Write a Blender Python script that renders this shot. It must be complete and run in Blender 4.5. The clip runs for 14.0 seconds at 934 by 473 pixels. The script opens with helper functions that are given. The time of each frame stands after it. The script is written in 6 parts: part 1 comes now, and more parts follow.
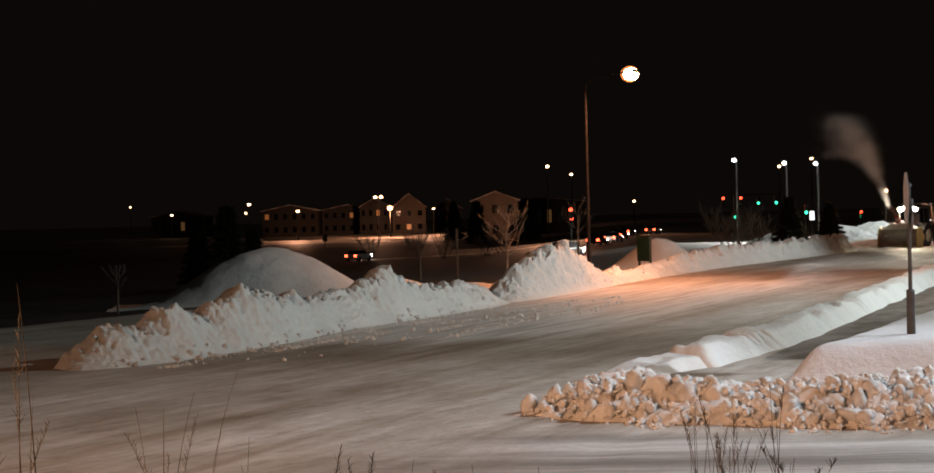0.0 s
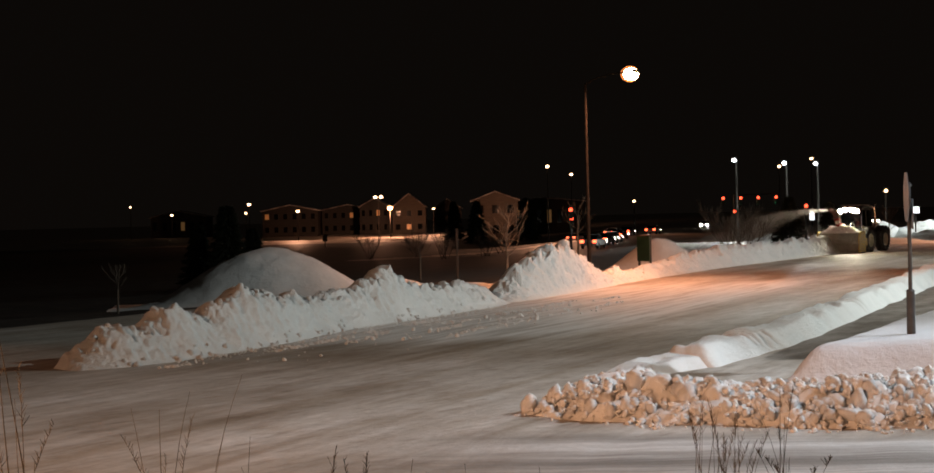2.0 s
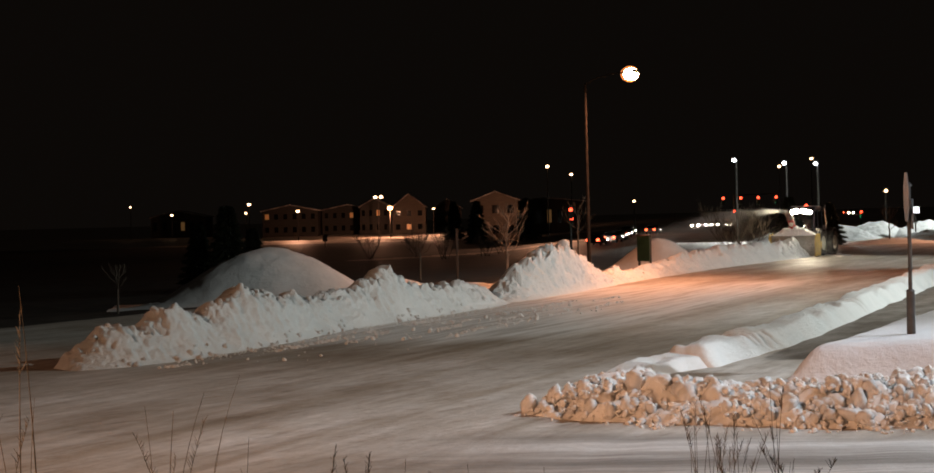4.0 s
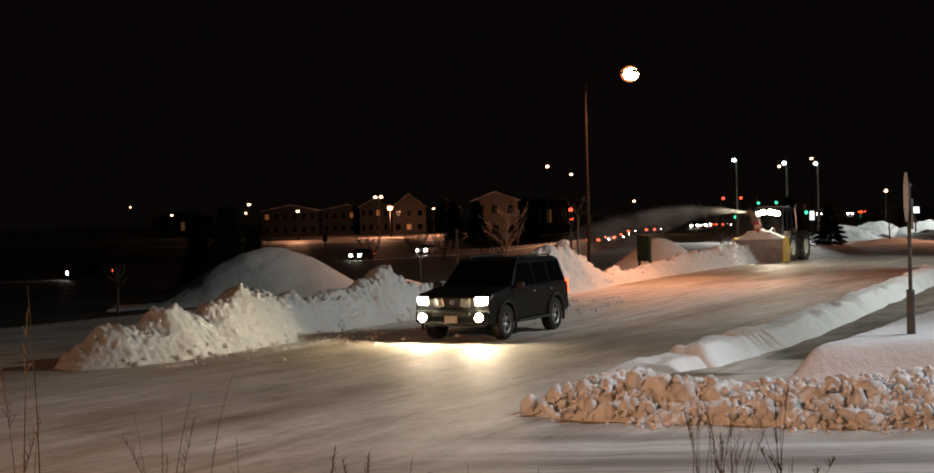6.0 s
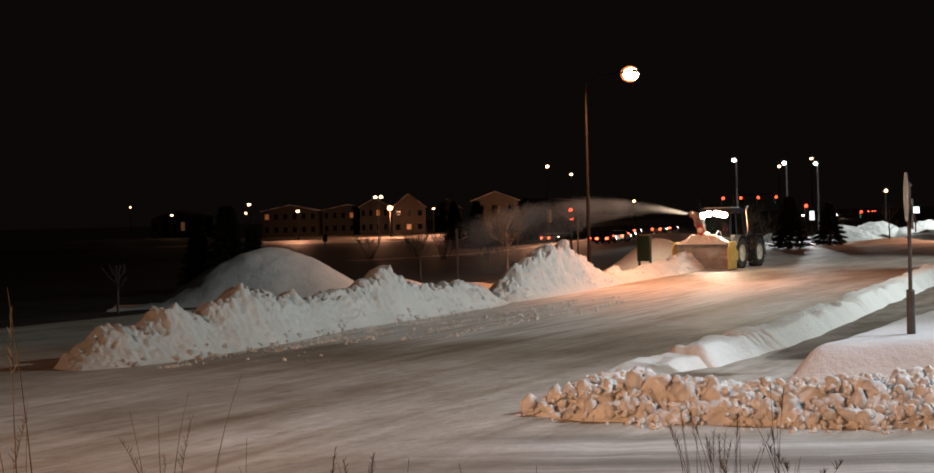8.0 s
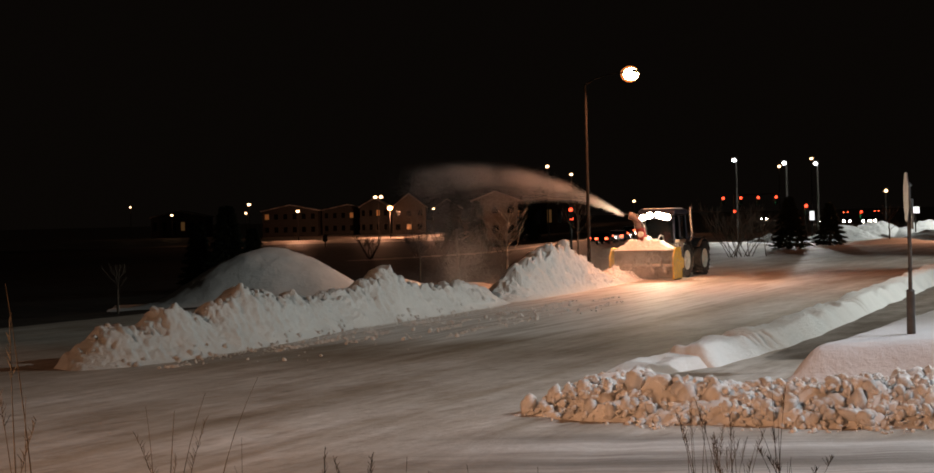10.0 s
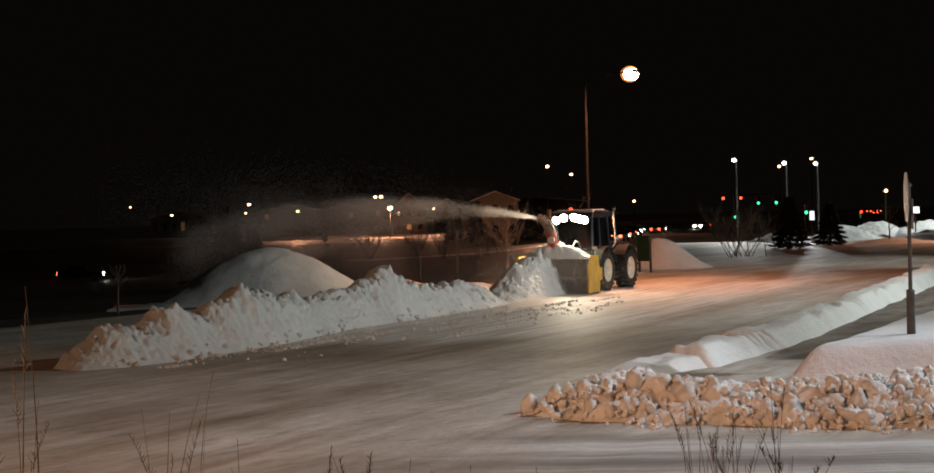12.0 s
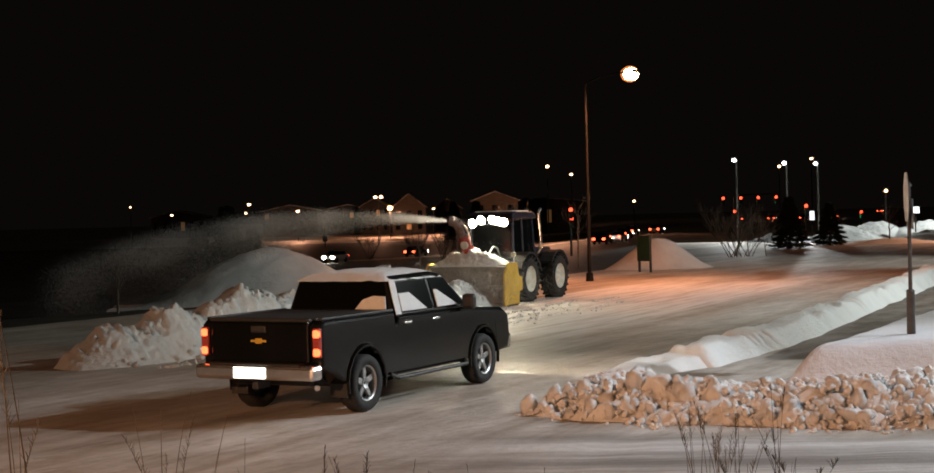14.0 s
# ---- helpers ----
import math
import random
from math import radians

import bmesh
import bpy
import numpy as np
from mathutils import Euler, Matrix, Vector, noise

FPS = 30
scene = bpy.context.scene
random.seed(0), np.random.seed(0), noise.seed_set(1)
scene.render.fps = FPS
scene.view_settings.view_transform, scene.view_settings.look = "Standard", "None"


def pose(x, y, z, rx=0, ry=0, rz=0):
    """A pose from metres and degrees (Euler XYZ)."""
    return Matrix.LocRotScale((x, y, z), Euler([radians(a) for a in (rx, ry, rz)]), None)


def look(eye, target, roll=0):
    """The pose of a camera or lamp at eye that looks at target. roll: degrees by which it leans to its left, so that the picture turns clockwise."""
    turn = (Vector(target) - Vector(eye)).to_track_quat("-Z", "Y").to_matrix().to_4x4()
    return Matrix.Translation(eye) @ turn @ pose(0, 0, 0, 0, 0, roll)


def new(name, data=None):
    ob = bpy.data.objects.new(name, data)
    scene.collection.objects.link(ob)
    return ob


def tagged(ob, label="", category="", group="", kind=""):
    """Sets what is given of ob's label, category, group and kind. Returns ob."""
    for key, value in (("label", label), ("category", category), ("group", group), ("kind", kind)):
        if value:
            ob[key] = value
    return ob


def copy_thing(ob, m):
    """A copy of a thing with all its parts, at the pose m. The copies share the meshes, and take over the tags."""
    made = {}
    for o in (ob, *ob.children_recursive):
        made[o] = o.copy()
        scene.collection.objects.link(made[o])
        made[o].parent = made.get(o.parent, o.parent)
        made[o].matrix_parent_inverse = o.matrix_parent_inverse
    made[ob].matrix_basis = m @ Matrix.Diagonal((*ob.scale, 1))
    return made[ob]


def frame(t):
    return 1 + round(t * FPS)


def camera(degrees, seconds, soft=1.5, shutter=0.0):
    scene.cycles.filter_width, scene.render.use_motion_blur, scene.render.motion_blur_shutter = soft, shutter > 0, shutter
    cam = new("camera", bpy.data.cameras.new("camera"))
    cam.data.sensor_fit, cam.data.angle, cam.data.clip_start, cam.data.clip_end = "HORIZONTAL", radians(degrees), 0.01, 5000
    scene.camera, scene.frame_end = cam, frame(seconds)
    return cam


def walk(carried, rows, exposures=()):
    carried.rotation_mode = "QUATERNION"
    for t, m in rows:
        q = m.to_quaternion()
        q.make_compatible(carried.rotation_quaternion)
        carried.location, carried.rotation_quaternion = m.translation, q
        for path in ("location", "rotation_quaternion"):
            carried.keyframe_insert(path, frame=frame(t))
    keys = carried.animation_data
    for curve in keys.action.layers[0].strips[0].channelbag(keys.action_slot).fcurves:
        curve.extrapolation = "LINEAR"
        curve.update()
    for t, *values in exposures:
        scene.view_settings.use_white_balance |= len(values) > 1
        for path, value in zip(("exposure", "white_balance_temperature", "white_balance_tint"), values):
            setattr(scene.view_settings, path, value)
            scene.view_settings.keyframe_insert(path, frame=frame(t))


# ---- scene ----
# camera: stands still on the raised verge
EYE = (0.0, 0.0, 2.7)
STAND = pose(*EYE, 90 - 0.733, 0, 0) @ pose(0, 0, 0, 0, 0, -1.4)
cam = camera(34.82, 14.0, soft=1.6)
walk(cam, [(0.0, STAND), (14.0, STAND)],
     exposures=[(0.0, 0.03, 6750, 12), (5.75, 0.0, 6750, 12), (5.95, -0.38, 6850, 13), (6.2, -0.3, 6850, 13), (6.4, -0.06, 6750, 12), (8.2, 0.0, 6750, 12), (9.8, -0.2, 6850, 13), (10.3, -0.55, 7350, 17),
                (10.6, -0.55, 7350, 17), (11.0, -0.38, 7300, 17), (11.5, -0.36, 7250, 16), (12.0, -0.3, 6800, 12), (12.5, -0.12, 6750, 12), (13.2, -0.08, 6750, 12), (14.0, -0.12, 6750, 12)])

# ---- light ----
world = bpy.data.worlds.new("night")
scene.world = world
world.use_nodes = True
world.node_tree.nodes["Background"].inputs[0].default_value = (0.0032, 0.0025, 0.0020, 1)
world.node_tree.nodes["Background"].inputs[1].default_value = 1.0
scene.view_settings.exposure = 0.0

SODIUM = (1.0, 0.465, 0.27)
LEDWHITE = (0.88, 0.97, 0.95)


def spot(name, at, to, watts, colour, cone=150, soft=0.6, size=0.25):
    data = bpy.data.lights.new(name, "SPOT")
    data.energy, data.color = watts, colour
    data.spot_size, data.spot_blend, data.shadow_soft_size = radians(cone), soft, size
    ob = new(name, data)
    ob.matrix_basis = look(at, to)
    return ob


# the street lamp in view; the others are unseen and inferred: the lot's white lamps beyond the right border, sodium
# lamps behind the camera and at the left
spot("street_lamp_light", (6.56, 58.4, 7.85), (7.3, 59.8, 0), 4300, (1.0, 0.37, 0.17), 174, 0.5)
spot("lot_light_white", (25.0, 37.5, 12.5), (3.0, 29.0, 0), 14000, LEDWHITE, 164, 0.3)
# two unseen spots, cones narrowed onto the windrow and the far bank
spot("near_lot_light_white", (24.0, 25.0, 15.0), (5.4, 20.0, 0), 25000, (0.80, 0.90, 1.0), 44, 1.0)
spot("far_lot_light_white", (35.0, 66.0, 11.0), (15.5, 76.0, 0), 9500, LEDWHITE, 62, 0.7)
spot("yard_light_sodium", (-12.0, -4.0, 7.5), (-0.4, 17.6, 0), 20000, (1.0, 0.50, 0.26), 50, 1.0)
spot("side_light_sodium", (-22.0, 37.0, 7.5), (-9.0, 24.0, 0), 1300, SODIUM, 72, 0.9)


# ---- materials ----
def material(name):
    m = bpy.data.materials.new(name)
    m.use_nodes = True
    return m, m.node_tree.nodes, m.node_tree.links, m.node_tree.nodes["Principled BSDF"]


def noise_node(nodes, links, scale, detail=6, rough=0.6, stretch=None, turn=0.0, space="Object"):
    tc = nodes.new("ShaderNodeTexCoord")
    mp = nodes.new("ShaderNodeMapping")
    mp.inputs["Rotation"].default_value = (0, 0, turn)
    links.new(tc.outputs[space], mp.inputs[0])
    if stretch:
        first, mp = mp, nodes.new("ShaderNodeMapping")
        mp.inputs["Scale"].default_value = stretch
        links.new(first.outputs[0], mp.inputs[0])
    n = nodes.new("ShaderNodeTexNoise")
    n.inputs["Scale"].default_value, n.inputs["Detail"].default_value, n.inputs["Roughness"].default_value = scale, detail, rough
    links.new(mp.outputs[0], n.inputs["Vector"])
    return n


def ramp(nodes, links, source, stops):
    r = nodes.new("ShaderNodeValToRGB")
    while len(r.color_ramp.elements) < len(stops):
        r.color_ramp.elements.new(0.5)
    for e, (p, c) in zip(r.color_ramp.elements, stops):
        e.position, e.color = p, (c, c, c, 1) if isinstance(c, (int, float)) else (*c, 1)
    links.new(source, r.inputs[0])
    return r


def mix(nodes, links, fac, a, b, kind="MIX"):
    n = nodes.new("ShaderNodeMix")
    n.data_type, n.blend_type = "RGBA", kind
    for sock, v in ((n.inputs["Factor"], fac), (n.inputs["A"], a), (n.inputs["B"], b)):
        if isinstance(v, tuple):
            sock.default_value = (*v, 1)
        elif isinstance(v, (int, float)):
            sock.default_value = v
        else:
            links.new(v, sock)
    return n.outputs["Result"]


def bump(nodes, links, bsdf, height, strength, distance):
    b = nodes.new("ShaderNodeBump")
    b.inputs["Strength"].default_value, b.inputs["Distance"].default_value = strength, distance
    links.new(height, b.inputs["Height"])
    links.new(b.outputs[0], bsdf.inputs["Normal"])
    return b


def varied(name, a, b, scale=3.0, rough=(0.5, 0.8), relief=0.3, depth=0.01, metal=0.0, fine=40.0, stretch=None):
    """Two tones over noise, rough and bumped by a finer noise."""
    m, nodes, links, bsdf = material(name)
    n = noise_node(nodes, links, scale, stretch=stretch)
    r = ramp(nodes, links, n.outputs["Fac"], [(0.35, a), (0.65, b)])
    links.new(r.outputs[0], bsdf.inputs["Base Color"])
    n2 = noise_node(nodes, links, fine, stretch=stretch)
    r2 = ramp(nodes, links, n2.outputs["Fac"], [(0.3, rough[0]), (0.7, rough[1])])
    links.new(r2.outputs[0], bsdf.inputs["Roughness"])
    bsdf.inputs["Metallic"].default_value = metal
    bump(nodes, links, bsdf, n2.outputs["Fac"], relief, depth)
    return m


def glow(name, colour, strength):
    m, nodes, links, bsdf = material(name)
    bsdf.inputs["Base Color"].default_value = (*[min(1, c) * 0.8 for c in colour], 1)
    bsdf.inputs["Emission Color"].default_value = (*colour, 1)
    bsdf.inputs["Emission Strength"].default_value = strength
    bsdf.inputs["Roughness"].default_value = 0.3
    return m


def make_snow(name, a, b, scale, fine, depth):
    m, nodes, links, bsdf = material(name)
    n = noise_node(nodes, links, scale, 8, 0.65)
    r = ramp(nodes, links, n.outputs["Fac"], [(0.3, a), (0.7, b)])
    links.new(r.outputs[0], bsdf.inputs["Base Color"])
    bsdf.inputs["Roughness"].default_value = 0.75
    bsdf.inputs["Specular IOR Level"].default_value = 0.25
    n2 = noise_node(nodes, links, fine, 8, 0.7)
    bump(nodes, links, bsdf, n2.outputs["Fac"], 0.7, depth)
    return m


SNOW = make_snow("fresh_snow", (0.72, 0.74, 0.74), (0.85, 0.86, 0.86), 0.8, 11.0, 0.06)
CHUNK = make_snow("snow_chunk", (0.70, 0.71, 0.71), (0.84, 0.85, 0.85), 2.5, 20.0, 0.035)
# lawn snow toned darker in colour, to temper the strong lamp light there
LAWN = make_snow("toned_lawn_snow", (0.62, 0.62, 0.64), (0.74, 0.74, 0.76), 0.5, 6.0, 0.05)
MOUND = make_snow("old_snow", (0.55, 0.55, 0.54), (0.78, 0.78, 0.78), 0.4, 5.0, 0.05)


# ---- ground ----
def mesh_of(name, bm, mat, smooth=True):
    me = bpy.data.meshes.new(name)
    bm.to_mesh(me)
    bm.free()
    if mat:
        me.materials.append(mat)
    if smooth:
        me.polygons.foreach_set("use_smooth", [True] * len(me.polygons))
    return me


def grid_mesh(name, points, rows, cols, mat, smooth=True):
    """A sheet from an array of rows x cols points."""
    idx = np.arange(rows * cols).reshape(rows, cols)
    faces = np.stack([idx[:-1, :-1], idx[:-1, 1:], idx[1:, 1:], idx[1:, :-1]], -1).reshape(-1, 4)
    me = bpy.data.meshes.new(name)
    me.from_pydata(points.reshape(-1, 3).tolist(), [], faces.tolist())
    me.materials.append(mat)
    if smooth:
        me.polygons.foreach_set("use_smooth", [True] * len(me.polygons))
    return me


def step(a, b, v):
    """Smooth rise from 0 at a to 1 at b."""
    t = np.clip((v - a) / (b - a), 0, 1)
    return t * t * (3 - 2 * t)


ALONG = Vector((0.43, 0.903, 0)).normalized()      # the way of the ploughed lane


def side_of(x, y):
    """Metres to the right of the bank's foot."""
    return (x - 4.54) * ALONG.y - (y - 53.0) * ALONG.x


def ground_z(x, y):
    s = side_of(x, y)
    far = -2.6 + 1.9 * step(0.0, 0.14, x / np.maximum(y, 20.0))
    fall = step(6, 45, -s) * step(30, 60, y + 0 * x)
    fall = np.maximum(fall, step(110, 180, y + 0 * x))
    berm = 1.25 * (1 - step(3.5, 13.5, y + 0 * x))
    rise = 1.4 * step(340, 430, y + 0 * x)
    return far * fall + berm + rise


def ground_material():
    m, nodes, links, bsdf = material("packed_snow")
    turn = radians(35)
    big = noise_node(nodes, links, 0.16, 6, 0.6, stretch=(1.6, 0.6, 1), turn=turn)
    streak = noise_node(nodes, links, 1.0, 8, 0.7, stretch=(1.2, 0.36, 1), turn=turn)
    fine = noise_node(nodes, links, 5.0, 8, 0.7)
    a = ramp(nodes, links, big.outputs["Fac"], [(0.34, (0.38, 0.33, 0.28)), (0.50, (0.56, 0.52, 0.475)), (0.66, (0.70, 0.67, 0.64))])
    b = ramp(nodes, links, streak.outputs["Fac"], [(0.36, (0.74, 0.70, 0.65)), (0.62, (1, 1, 1))])
    c = ramp(nodes, links, fine.outputs["Fac"], [(0.3, 0.82), (0.7, 1.0)])
    col = mix(nodes, links, 1.0, a.outputs[0], b.outputs[0], "MULTIPLY")
    col = mix(nodes, links, 1.0, col, c.outputs[0], "MULTIPLY")
    rut = noise_node(nodes, links, 3.2, 6, 0.65, stretch=(1.5, 0.45, 1), turn=radians(46))
    d = ramp(nodes, links, rut.outputs["Fac"], [(0.34, (0.76, 0.72, 0.68)), (0.47, (1, 1, 1)), (0.60, (1, 1, 1)), (0.72, (1.18, 1.18, 1.19))])
    col = mix(nodes, links, 1.0, col, d.outputs[0], "MULTIPLY")
    # worn wheel lines along the lane
    lane = noise_node(nodes, links, 1.0, 5, 0.55, stretch=(1.0, 0.045, 1), turn=radians(25.5))
    e = ramp(nodes, links, lane.outputs["Fac"], [(0.36, (0.80, 0.75, 0.69)), (0.48, (0.98, 0.97, 0.96)), (0.62, (1.08, 1.08, 1.08))])
    col = mix(nodes, links, 1.0, col, e.outputs[0], "MULTIPLY")
    tread = noise_node(nodes, links, 4.0, 4, 0.6, stretch=(1.0, 0.05, 1), turn=radians(25.5))
    g = ramp(nodes, links, tread.outputs["Fac"], [(0.38, (0.88, 0.86, 0.84)), (0.52, (1.0, 1.0, 1.0)), (0.66, (1.06, 1.06, 1.06))])
    col = mix(nodes, links, 1.0, col, g.outputs[0], "MULTIPLY")
    # loose snow left white beside the bank, broken by tread lines; its colour also brightens the dimly lit lane
    att4 = nodes.new("ShaderNodeAttribute")
    att4.attribute_name = "loose"
    pale = ramp(nodes, links, tread.outputs["Fac"], [(0.38, (0.52, 0.49, 0.46)), (0.50, (0.72, 0.70, 0.68)), (0.62, (0.80, 0.79, 0.78))])
    edge4 = mix(nodes, links, 0.45, att4.outputs["Color"], lane.outputs["Fac"])
    where4 = ramp(nodes, links, edge4, [(0.30, 0.0), (0.56, 0.92)])
    col = mix(nodes, links, where4.outputs[0], col, pale.outputs[0])
    # the drive that crosses in front: scraped bands over thin snow
    att3 = nodes.new("ShaderNodeAttribute")
    att3.attribute_name = "crossing"
    band = noise_node(nodes, links, 1.0, 6, 0.6, stretch=(0.05, 0.9, 1), turn=radians(4))
    scrape = noise_node(nodes, links, 3.0, 6, 0.65, stretch=(0.06, 1.3, 1), turn=radians(-3))
    h1 = ramp(nodes, links, band.outputs["Fac"], [(0.40, (0.30, 0.285, 0.27)), (0.52, (0.58, 0.57, 0.56)), (0.62, (0.78, 0.78, 0.78))])
    h2 = ramp(nodes, links, scrape.outputs["Fac"], [(0.36, 0.72), (0.55, 1.0)])
    drive_col = mix(nodes, links, 1.0, h1.outputs[0], h2.outputs[0], "MULTIPLY")
    drive_col = mix(nodes, links, 1.0, drive_col, c.outputs[0], "MULTIPLY")
    col = mix(nodes, links, att3.outputs["Fac"], col, drive_col)
    # ground beyond the bank: its unlit dark is painted into the base colour
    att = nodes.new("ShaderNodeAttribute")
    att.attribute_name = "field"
    field_noise = noise_node(nodes, links, 0.5, 8, 0.75)
    dark = ramp(nodes, links, field_noise.outputs["Fac"], [(0.40, (0.022, 0.019, 0.016)), (0.75, (0.10, 0.09, 0.078))])
    edge = mix(nodes, links, 0.35, att.outputs["Color"], field_noise.outputs["Fac"])
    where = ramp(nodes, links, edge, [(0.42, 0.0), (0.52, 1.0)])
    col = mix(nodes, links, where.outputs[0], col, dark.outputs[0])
    att2 = nodes.new("ShaderNodeAttribute")
    att2.attribute_name = "walkway"
    swept = ramp(nodes, links, streak.outputs["Fac"], [(0.36, (0.10, 0.08, 0.06)), (0.66, (0.36, 0.33, 0.30))])
    edge2 = mix(nodes, links, 0.4, att2.outputs["Color"], fine.outputs["Fac"])
    where2 = ramp(nodes, links, edge2, [(0.42, 0.0), (0.58, 1.0)])
    col = mix(nodes, links, where2.outputs[0], col, swept.outputs[0])
    links.new(col, bsdf.inputs["Base Color"])
    bsdf.inputs["Roughness"].default_value = 0.6
    bsdf.inputs["Specular IOR Level"].default_value = 0.35
    both = mix(nodes, links, 0.4, streak.outputs["Fac"], mix(nodes, links, 0.5, fine.outputs["Fac"], rut.outputs["Fac"]))
    bump(nodes, links, bsdf, both, 0.8, 0.08)
    return m


def axis(knots):
    out = []
    for (a, b, n) in knots:
        out.extend(np.linspace(a, b, n, endpoint=False))
    return np.array(out + [knots[-1][1]])


def build_ground():
    xs = axis([(-3000, -300, 12), (-300, -60, 30), (-60, -14, 40), (-14, 20, 150), (20, 60, 60), (60, 300, 40), (300, 3000, 12)])
    ys = axis([(-60, 0, 10), (0, 12, 20), (12, 50, 190), (50, 100, 100), (100, 450, 90), (450, 4500, 16)])
    X, Y = np.meshgrid(xs, ys)
    Z = ground_z(X, Y)
    for i in range(Z.shape[0]):
        if not 12 < ys[i] < 110:
            continue
        for j in range(Z.shape[1]):
            if -14 < xs[j] < 40:
                p = Vector((X[i, j], Y[i, j], 0))
                u = p.dot(ALONG)
                w = side_of(p.x, p.y)
                Z[i, j] += 0.018 * noise.noise(Vector((w * 1.6, u * 0.12, 0))) + 0.01 * noise.noise(p * 1.3)
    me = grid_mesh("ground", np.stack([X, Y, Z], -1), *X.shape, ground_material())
    # dark of the unlit field beyond the bank, put into the colour; snow again by the houses and under the far lot's
    # lamps
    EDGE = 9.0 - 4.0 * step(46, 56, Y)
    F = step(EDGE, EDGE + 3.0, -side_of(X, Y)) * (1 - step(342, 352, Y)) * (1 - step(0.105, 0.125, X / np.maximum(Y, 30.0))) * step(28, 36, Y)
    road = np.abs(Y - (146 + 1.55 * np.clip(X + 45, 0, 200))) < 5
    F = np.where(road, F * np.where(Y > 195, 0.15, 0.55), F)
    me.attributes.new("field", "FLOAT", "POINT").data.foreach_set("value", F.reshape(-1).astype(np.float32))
    kerb = (X - 7.0) * 0.915 - (Y - 32.1) * 0.404
    W = step(0.3, 0.7, kerb) * (1 - step(2.6, 3.2, kerb)) * step(26.2, 27.4, Y) * (1 - step(70, 80, Y))
    me.attributes.new("walkway", "FLOAT", "POINT").data.foreach_set("value", W.reshape(-1).astype(np.float32))
    S = side_of(X, Y)
    # widened past the loose snow, so its pale colour makes up for weak light
    L = step(-0.5, 0.2, S) * (1 - step(4.8, 7.5, S)) * step(30, 36, Y) * (1 - step(50, 60, Y))
    me.attributes.new("loose", "FLOAT", "POINT").data.foreach_set("value", L.reshape(-1).astype(np.float32))
    C = step(-2.0, 2.5, X + 0.35 * (18.0 - Y)) * (1 - step(18.0, 19.2, Y + 0.25 * X))
    me.attributes.new("crossing", "FLOAT", "POINT").data.foreach_set("value", C.reshape(-1).astype(np.float32))
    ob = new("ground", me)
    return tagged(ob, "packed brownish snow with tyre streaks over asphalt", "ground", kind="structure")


build_ground()


# ---- snow banks ----
def lerp_table(table, v):
    return float(np.interp(v, [a for a, _ in table], [b for _, b in table]))


def lumps(p, seed):
    """Broken, blocky relief of thrown snow, about -1 to 1."""
    q = p + Vector((seed * 7.3, seed * 3.1, seed))
    v = 0.55 * noise.noise(q * 0.9) + 0.4 * noise.noise(q * 2.3) + 0.28 * noise.noise(q * 5.5)
    cell = noise.voronoi(q * 2.6)[0]
    return v + 0.45 * (0.45 - cell[0]) + 0.28 * noise.noise(q * 11)


FOOT = [(-7.4, 27.5), (-6.6, 28.0), (-5.75, 29.2), (-4.85, 31.0), (-3.85, 33.4), (-2.75, 36.9), (0.3, 43.1), (4.55, 53.3), (7.7, 60.9), (11.5, 69.4), (16.1, 78.0), (24.8, 93.4)]
FOOT_AT = [0.0]
for (xa, ya), (xb, yb) in zip(FOOT, FOOT[1:]):
    FOOT_AT.append(FOOT_AT[-1] + math.hypot(xb - xa, yb - ya))
RIDGE = [(0, 0), (0.3, 0.35), (0.9, 0.52), (1.3, 0.81), (2.1, 0.75), (2.7, 0.8), (3.1, 0.95), (3.5, 1.07), (3.9, 0.86), (4.6, 0.79), (5.2, 1.04), (5.8, 1.17), (6.6, 1.26), (7.5, 1.2), (7.7, 1.04), (8.5, 0.99), (9.5, 0.89), (10.6, 0.84), (11.4, 0.95), (12.3, 0.96), (12.9, 1.15), (13.4, 1.32), (13.9, 1.38), (14.4, 1.21), (14.9, 0.97), (15.6, 0.95), (16.6, 0.8), (17.9, 0.81), (19.7, 0.68), (20.4, 0.49), (21.2, 0.1), (22, 0.43), (22.8, 0.83), (24.2, 1.1), (25.4, 1.36), (26.6, 1.61), (28.2, 1.61), (29.2, 1.23), (30.6, 0.97), (32.1, 0.41), (33.5, 0.36), (33.9, 0.56), (34.8, 0.56), (35.2, 0.38), (37.3, 0.42), (39.9, 0.52), (44.6, 0.77), (49.1, 0.91), (53.8, 0.95), (58.8, 0.94), (66.7, 0.94), (71.9, 0.99), (73.6, 0.9)]


def foot(u):
    k = max(0, min(len(FOOT) - 2, int(np.searchsorted(FOOT_AT, u)) - 1))
    f = (u - FOOT_AT[k]) / (FOOT_AT[k + 1] - FOOT_AT[k])
    p = Vector((*FOOT[k], 0)).lerp(Vector((*FOOT[k + 1], 0)), f)
    return p


